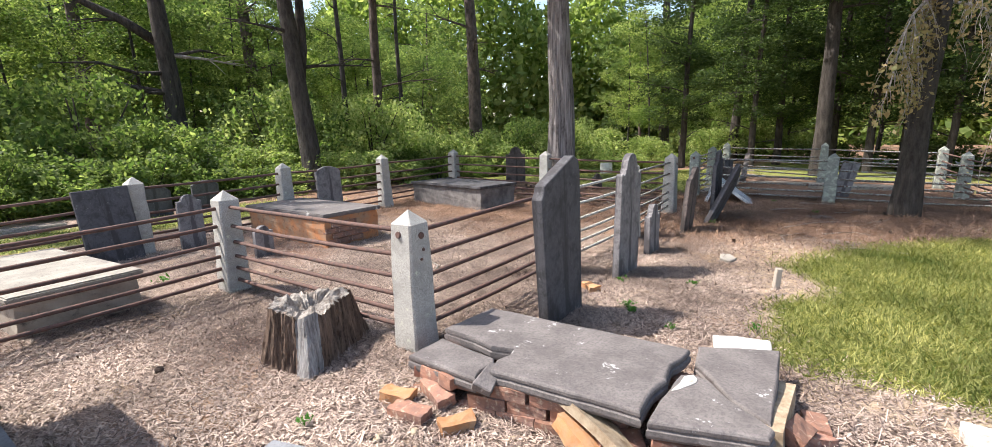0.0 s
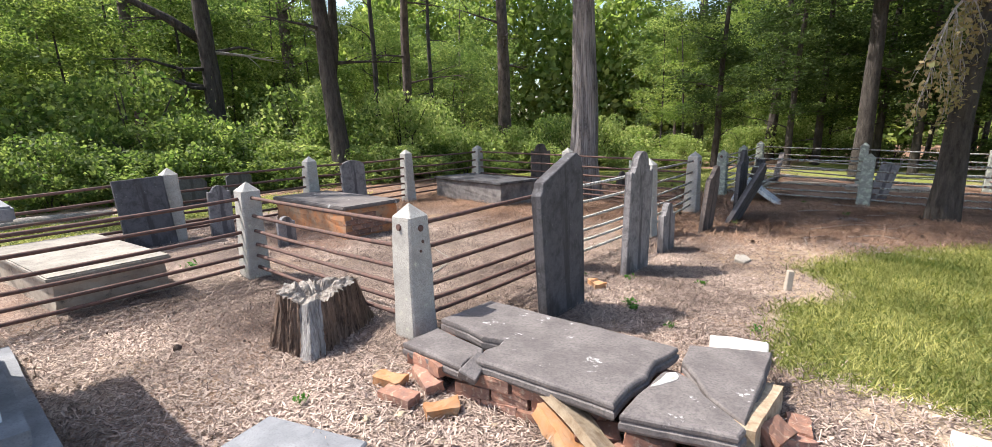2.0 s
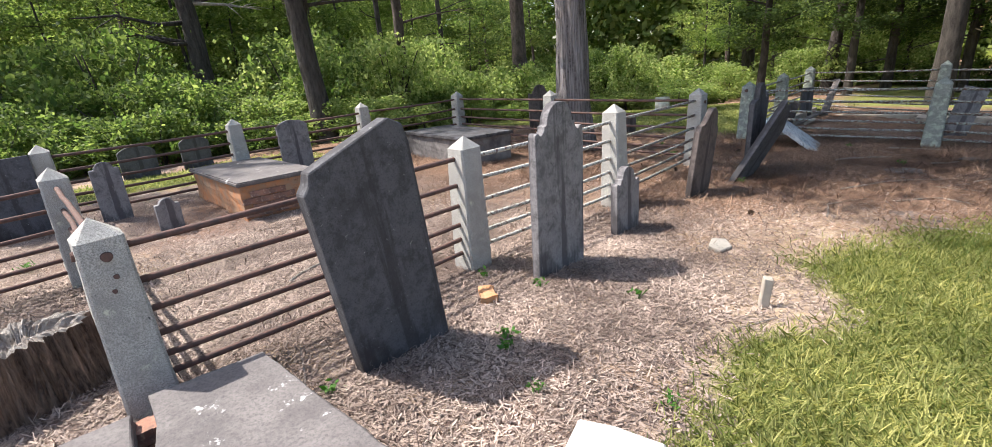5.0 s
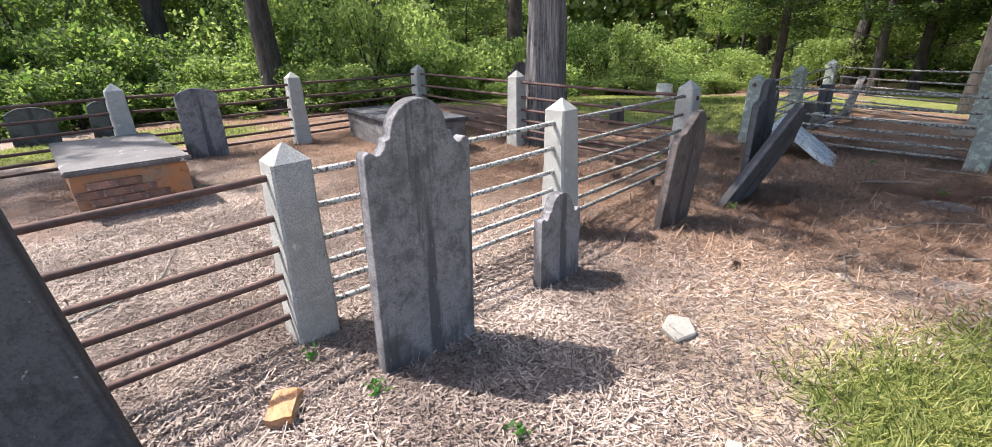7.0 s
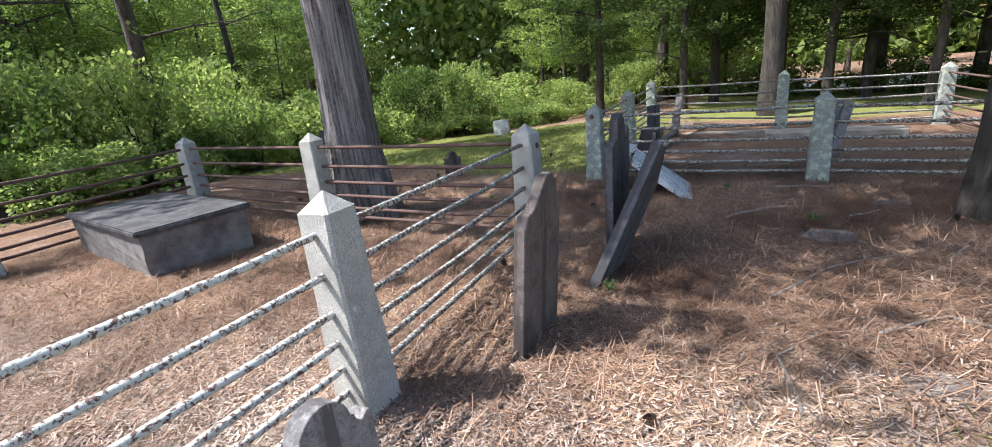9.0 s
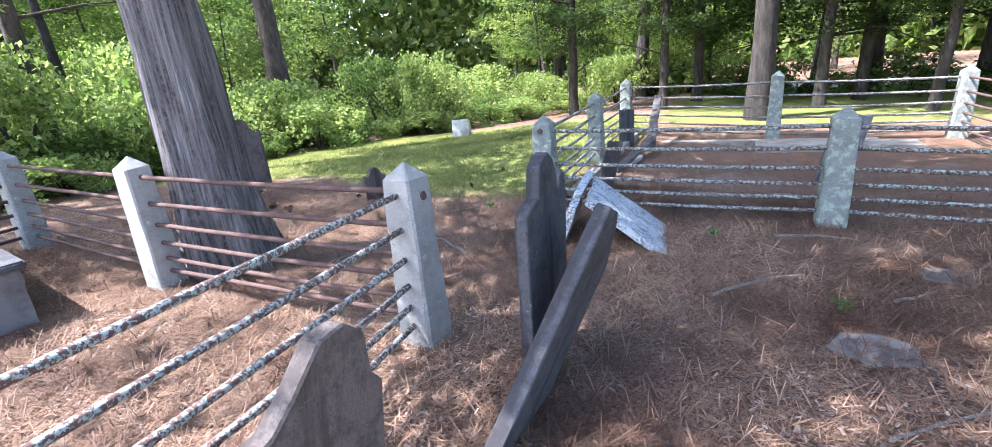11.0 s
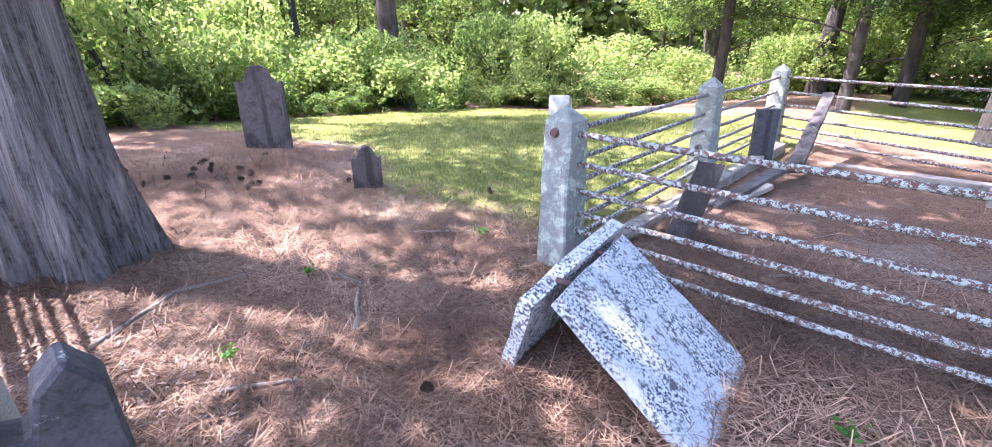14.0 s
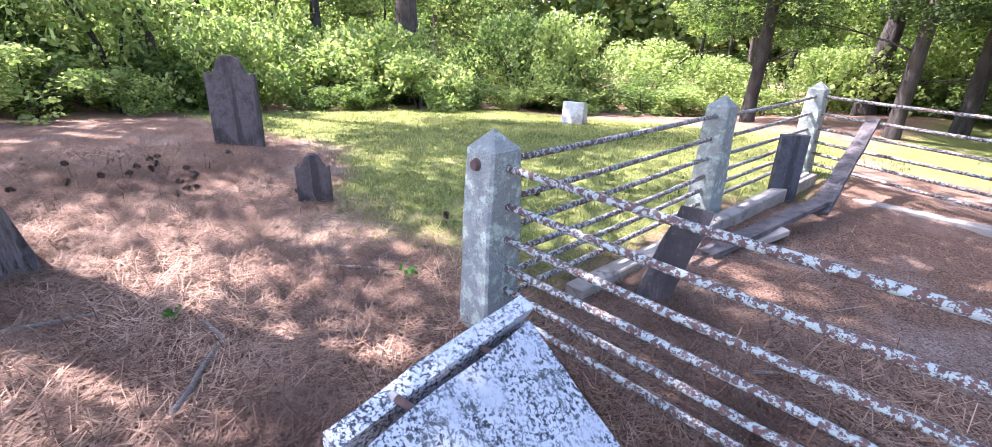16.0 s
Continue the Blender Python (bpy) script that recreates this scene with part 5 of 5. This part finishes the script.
# ---- ground litter ----
def blades(name, xy, length, width, mat, upright, label, cat):
    """Thin blades rooted at xy: lying when upright is 0, standing when 1."""
    n = len(xy)
    a = nrng.uniform(0, 2 * math.pi, n)
    ln = length * nrng.uniform(0.5, 1.4, n)
    up = upright * nrng.uniform(0.45, 1.0, n) + (1 - upright) * nrng.normal(0, 0.28, n)
    flat = np.sqrt(np.clip(1 - up ** 2, 0.02, 1))
    z = land(xy[:, 0], xy[:, 1]) + (0.0 if upright else 0.008 + 0.01 * nrng.random(n))
    base3 = np.stack([xy[:, 0], xy[:, 1], z], 1)
    d = np.stack([np.cos(a) * flat, np.sin(a) * flat, up], 1)
    side = np.stack([-np.sin(a), np.cos(a), np.zeros(n)], 1) * (width * nrng.uniform(0.6, 1.3, n))[:, None] * 0.5
    mid = base3 + d * (ln * 0.55)[:, None]
    tip = base3 + d * ln[:, None] - np.array([0, 0, 1]) * (upright * 0.12 * ln)[:, None]
    if upright:
        pts, m = np.stack([base3 - side, base3 + side, mid + side * 0.8, tip, mid - side * 0.8], 1), 5
    else:
        pts, m = np.stack([base3 - side, base3 + side, tip + side, tip - side], 1), 4
    me = bpy.data.meshes.new(name)
    me.vertices.add(m * n)
    me.vertices.foreach_set("co", pts.reshape(-1).astype(np.float32))
    me.loops.add(m * n)
    me.loops.foreach_set("vertex_index", np.arange(m * n, dtype=np.int32))
    me.polygons.add(n)
    me.polygons.foreach_set("loop_start", np.arange(0, m * n, m, dtype=np.int32))
    me.update(calc_edges=True)
    me.materials.append(mat)
    return tagged(new(name, me), label, cat, kind="stuff")


def scatter(n, x0, x1, y0, y1, want):
    xy = np.stack([nrng.uniform(x0, x1, n), nrng.uniform(y0, y1, n)], 1)
    c = lawn(xy[:, 0], xy[:, 1])
    keep = nrng.random(n) < (c if want else (1 - c) * (1 - 0.6 * sandy(xy[:, 0], xy[:, 1])))
    return xy[keep]


litter = np.concatenate([scatter(340000, -4.2, 2.6, 0.2, 12.5, False), scatter(30000, -8, 3.0, 0.2, 17, False), scatter(80000, -7.0, -4.2, 1.0, 11.5, False)])
red_part = nrng.random(len(litter)) < reddish(litter[:, 0], litter[:, 1])
blades("pine_straw", litter[~red_part], 0.052, 0.0038, M["straw"], 0.0, "pale pine needles and wood chips", "pine straw")
blades("pine_straw", litter[red_part], 0.10, 0.0035, M["needle"], 0.0, "loose red-brown pine needles", "pine straw")
gr = np.concatenate([scatter(95000, 0.0, 4.0, 3.4, 8.5, True), scatter(50000, 1.5, 12.0, 3.4, 12.0, True)])
blades("lawn_grass", gr, 0.075, 0.0055, M["grass"], 1.0, "long sunlit lawn grass, yellow-green", "grass")
gr2 = scatter(70000, -9.5, -1.5, 9.5, 18.5, True)
blades("lawn_grass", gr2, 0.05, 0.008, M["grass"], 1.0, "short mown grass beside the woods", "grass")
gr3 = scatter(20000, -10.0, -7.0, 0.3, 7.5, True)
blades("lawn_grass", gr3, 0.06, 0.012, M["grass"], 1.0, "short grass beyond the fence", "grass")


chips = scatter(190000, -4.2, 2.2, 0.3, 9.5, False)
chips = chips[nrng.random(len(chips)) > 0.7 * reddish(chips[:, 0], chips[:, 1])]
blades("wood_chips", chips, 0.027, 0.0080, M["straw"], 0.0, "small pale wood chips and bits of bark", "wood chips")

# twigs and sticks
def stick(points, r, label="pale fallen stick on pine straw"):
    pts = []
    for i, (x, y) in enumerate(points):
        pts.append((x, y, ground_at(x, y) + r * 1.2))
    fine = []
    for a, b in zip(pts, pts[1:]):
        for s in range(4):
            fine.append(tuple(Vector(a).lerp(Vector(b), s / 4) + Vector((rng.uniform(-1, 1), rng.uniform(-1, 1), rng.uniform(-0.3, 0.6))) * r * 0.8))
    fine.append(pts[-1])
    n = len(fine)
    return tagged(part("stick", tube(fine, [r * (1 - 0.5 * i / n) for i in range(n)], 6), M["dead_wood"], None, "", True), label, "stick", "fallen sticks")


for s in (((0.0, 8.35), (0.3, 8.85), (0.75, 9.2)), ((0.1, 7.3), (0.02, 7.7), (0.25, 8.05)), ((0.45, 8.05), (0.75, 8.3), (0.95, 8.2)), ((0.55, 10.05), (0.78, 10.25)),
          ((-0.35, 9.85), (-0.05, 10.2), (0.15, 10.3)), ((0.95, 9.1), (1.2, 9.6), (1.25, 9.9)), ((0.0, 11.0), (0.3, 11.1), (0.55, 11.02)), ((-2.2, 10.1), (-2.6, 10.35), (-2.8, 10.3)),
          ((-2.9, 9.2), (-3.2, 9.6), (-3.15, 9.95)), ((-2.2, 9.5), (-2.05, 9.75)), ((-3.0, 11.0), (-2.7, 11.3)), ((-1.2, 3.2), (-1.6, 3.35)), ((-2.6, 3.7), (-2.9, 4.3), (-3.4, 4.5)),
          ((0.6, 7.3), (0.9, 7.4), (1.3, 7.35)), ((-0.3, 12.2), (0.2, 12.4)), ((-1.0, 12.0), (-0.7, 12.3))):
    stick(s, rng.uniform(0.007, 0.014))
for i in range(60):
    x, y = rng.uniform(-4, 2), rng.uniform(5, 13)
    if lawn(x, y) < 0.3 and abs(x + 1.7) > 0.2:
        a, ln = rng.uniform(0, 6.28), rng.uniform(0.1, 0.35)
        stick(((x, y), (x + ln * math.cos(a), y + ln * math.sin(a))), rng.uniform(0.003, 0.006), "thin twig on pine straw")

# log and fallen wood beyond the fence
lg = tagged(part("log", tube([(-9.2, 0.6, 0.1), (-9.4, 1.6, 0.12), (-9.5, 2.7, 0.1)], [0.1, 0.11, 0.09], 12), M["dead_wood"], None, "", True), "grey fallen log beyond the fence", "log")


# pine cones
def cone_mesh():
    bm = bmesh.new()
    for i in range(60):
        t = i / 60
        a = i * 2.4
        r = 0.028 * math.sin(math.pi * (0.15 + 0.8 * t)) + 0.006
        z = 0.075 * t
        d = Vector((math.cos(a), math.sin(a), 0.35))
        s = Vector((-math.sin(a), math.cos(a), 0)) * 0.008
        p = Vector((0, 0, z))
        vs = [bm.verts.new(p + d * r * 0.3 - s), bm.verts.new(p + d * r - s), bm.verts.new(p + d * r * 1.15 + Vector((0, 0, 0.006))), bm.verts.new(p + d * r + s), bm.verts.new(p + d * r * 0.3 + s)]
        bm.faces.new(vs)
    bmesh.ops.create_cone(bm, cap_ends=True, segments=8, radius1=0.014, radius2=0.006, depth=0.075, matrix=Matrix.Translation((0, 0, 0.038)))
    return mesh_of("pine_cone", bm, M["cone"])


cm = cone_mesh()
spots = [(-5.4 + rng.gauss(0, 0.45), 10.5 + rng.gauss(0, 0.45)) for _ in range(20)] + [(rng.uniform(-4.5, 1.5), rng.uniform(7, 13)) for _ in range(9)] + [(-2.75, 1.55)]
for x, y in spots:
    ob = new("pine_cone", cm)
    ob.matrix_world = pose(x, y, ground_at(x, y) + 0.025, rng.choice((80, 95, 20)), rng.uniform(-20, 20), rng.uniform(0, 360)) @ Matrix.Scale(0.75, 4)
    tagged(ob, "open brown pine cone on the ground", "pine cone", "pine cones")


# small weeds
def weed(x, y, r, n=26):
    c = nrng.normal(0, r * 0.5, (n, 3))
    c[:, 2] = np.abs(c[:, 2]) * 0.6 + 0.03
    t = thing("weed", pose(x, y, ground_at(x, y)), "small green weed growing through straw", "weed", "weeds")
    l = new("foliage", leaf_mesh("leaves", c, r * 0.55, M["weed"], 0.5))
    l.parent = t
    for q in c[:4]:
        part("stem", tube([(0, 0, -0.02), tuple(q)], [0.003, 0.002], 4), M["weed"], t)


for w in ((-0.72, 4.12, 0.09), (-0.65, 4.05, 0.07), (-0.42, 5.0, 0.06), (-1.0, 4.75, 0.07), (-1.05, 3.25, 0.06), (-1.45, 1.72, 0.06), (-0.92, 8.2, 0.07), (-0.4, 10.9, 0.07), (0.3, 9.9, 0.07),
          (-2.6, 11.3, 0.08), (-2.9, 10.2, 0.07), (-1.45, 4.65, 0.06), (-1.25, 5.4, 0.06), (-2.4, 9.6, 0.06), (-5.0, 1.1, 0.05), (-4.7, 2.3, 0.1), (-0.3, 3.9, 0.05), (0.2, 4.2, 0.06)):
    weed(w[0], w[1], w[2] * 0.75)
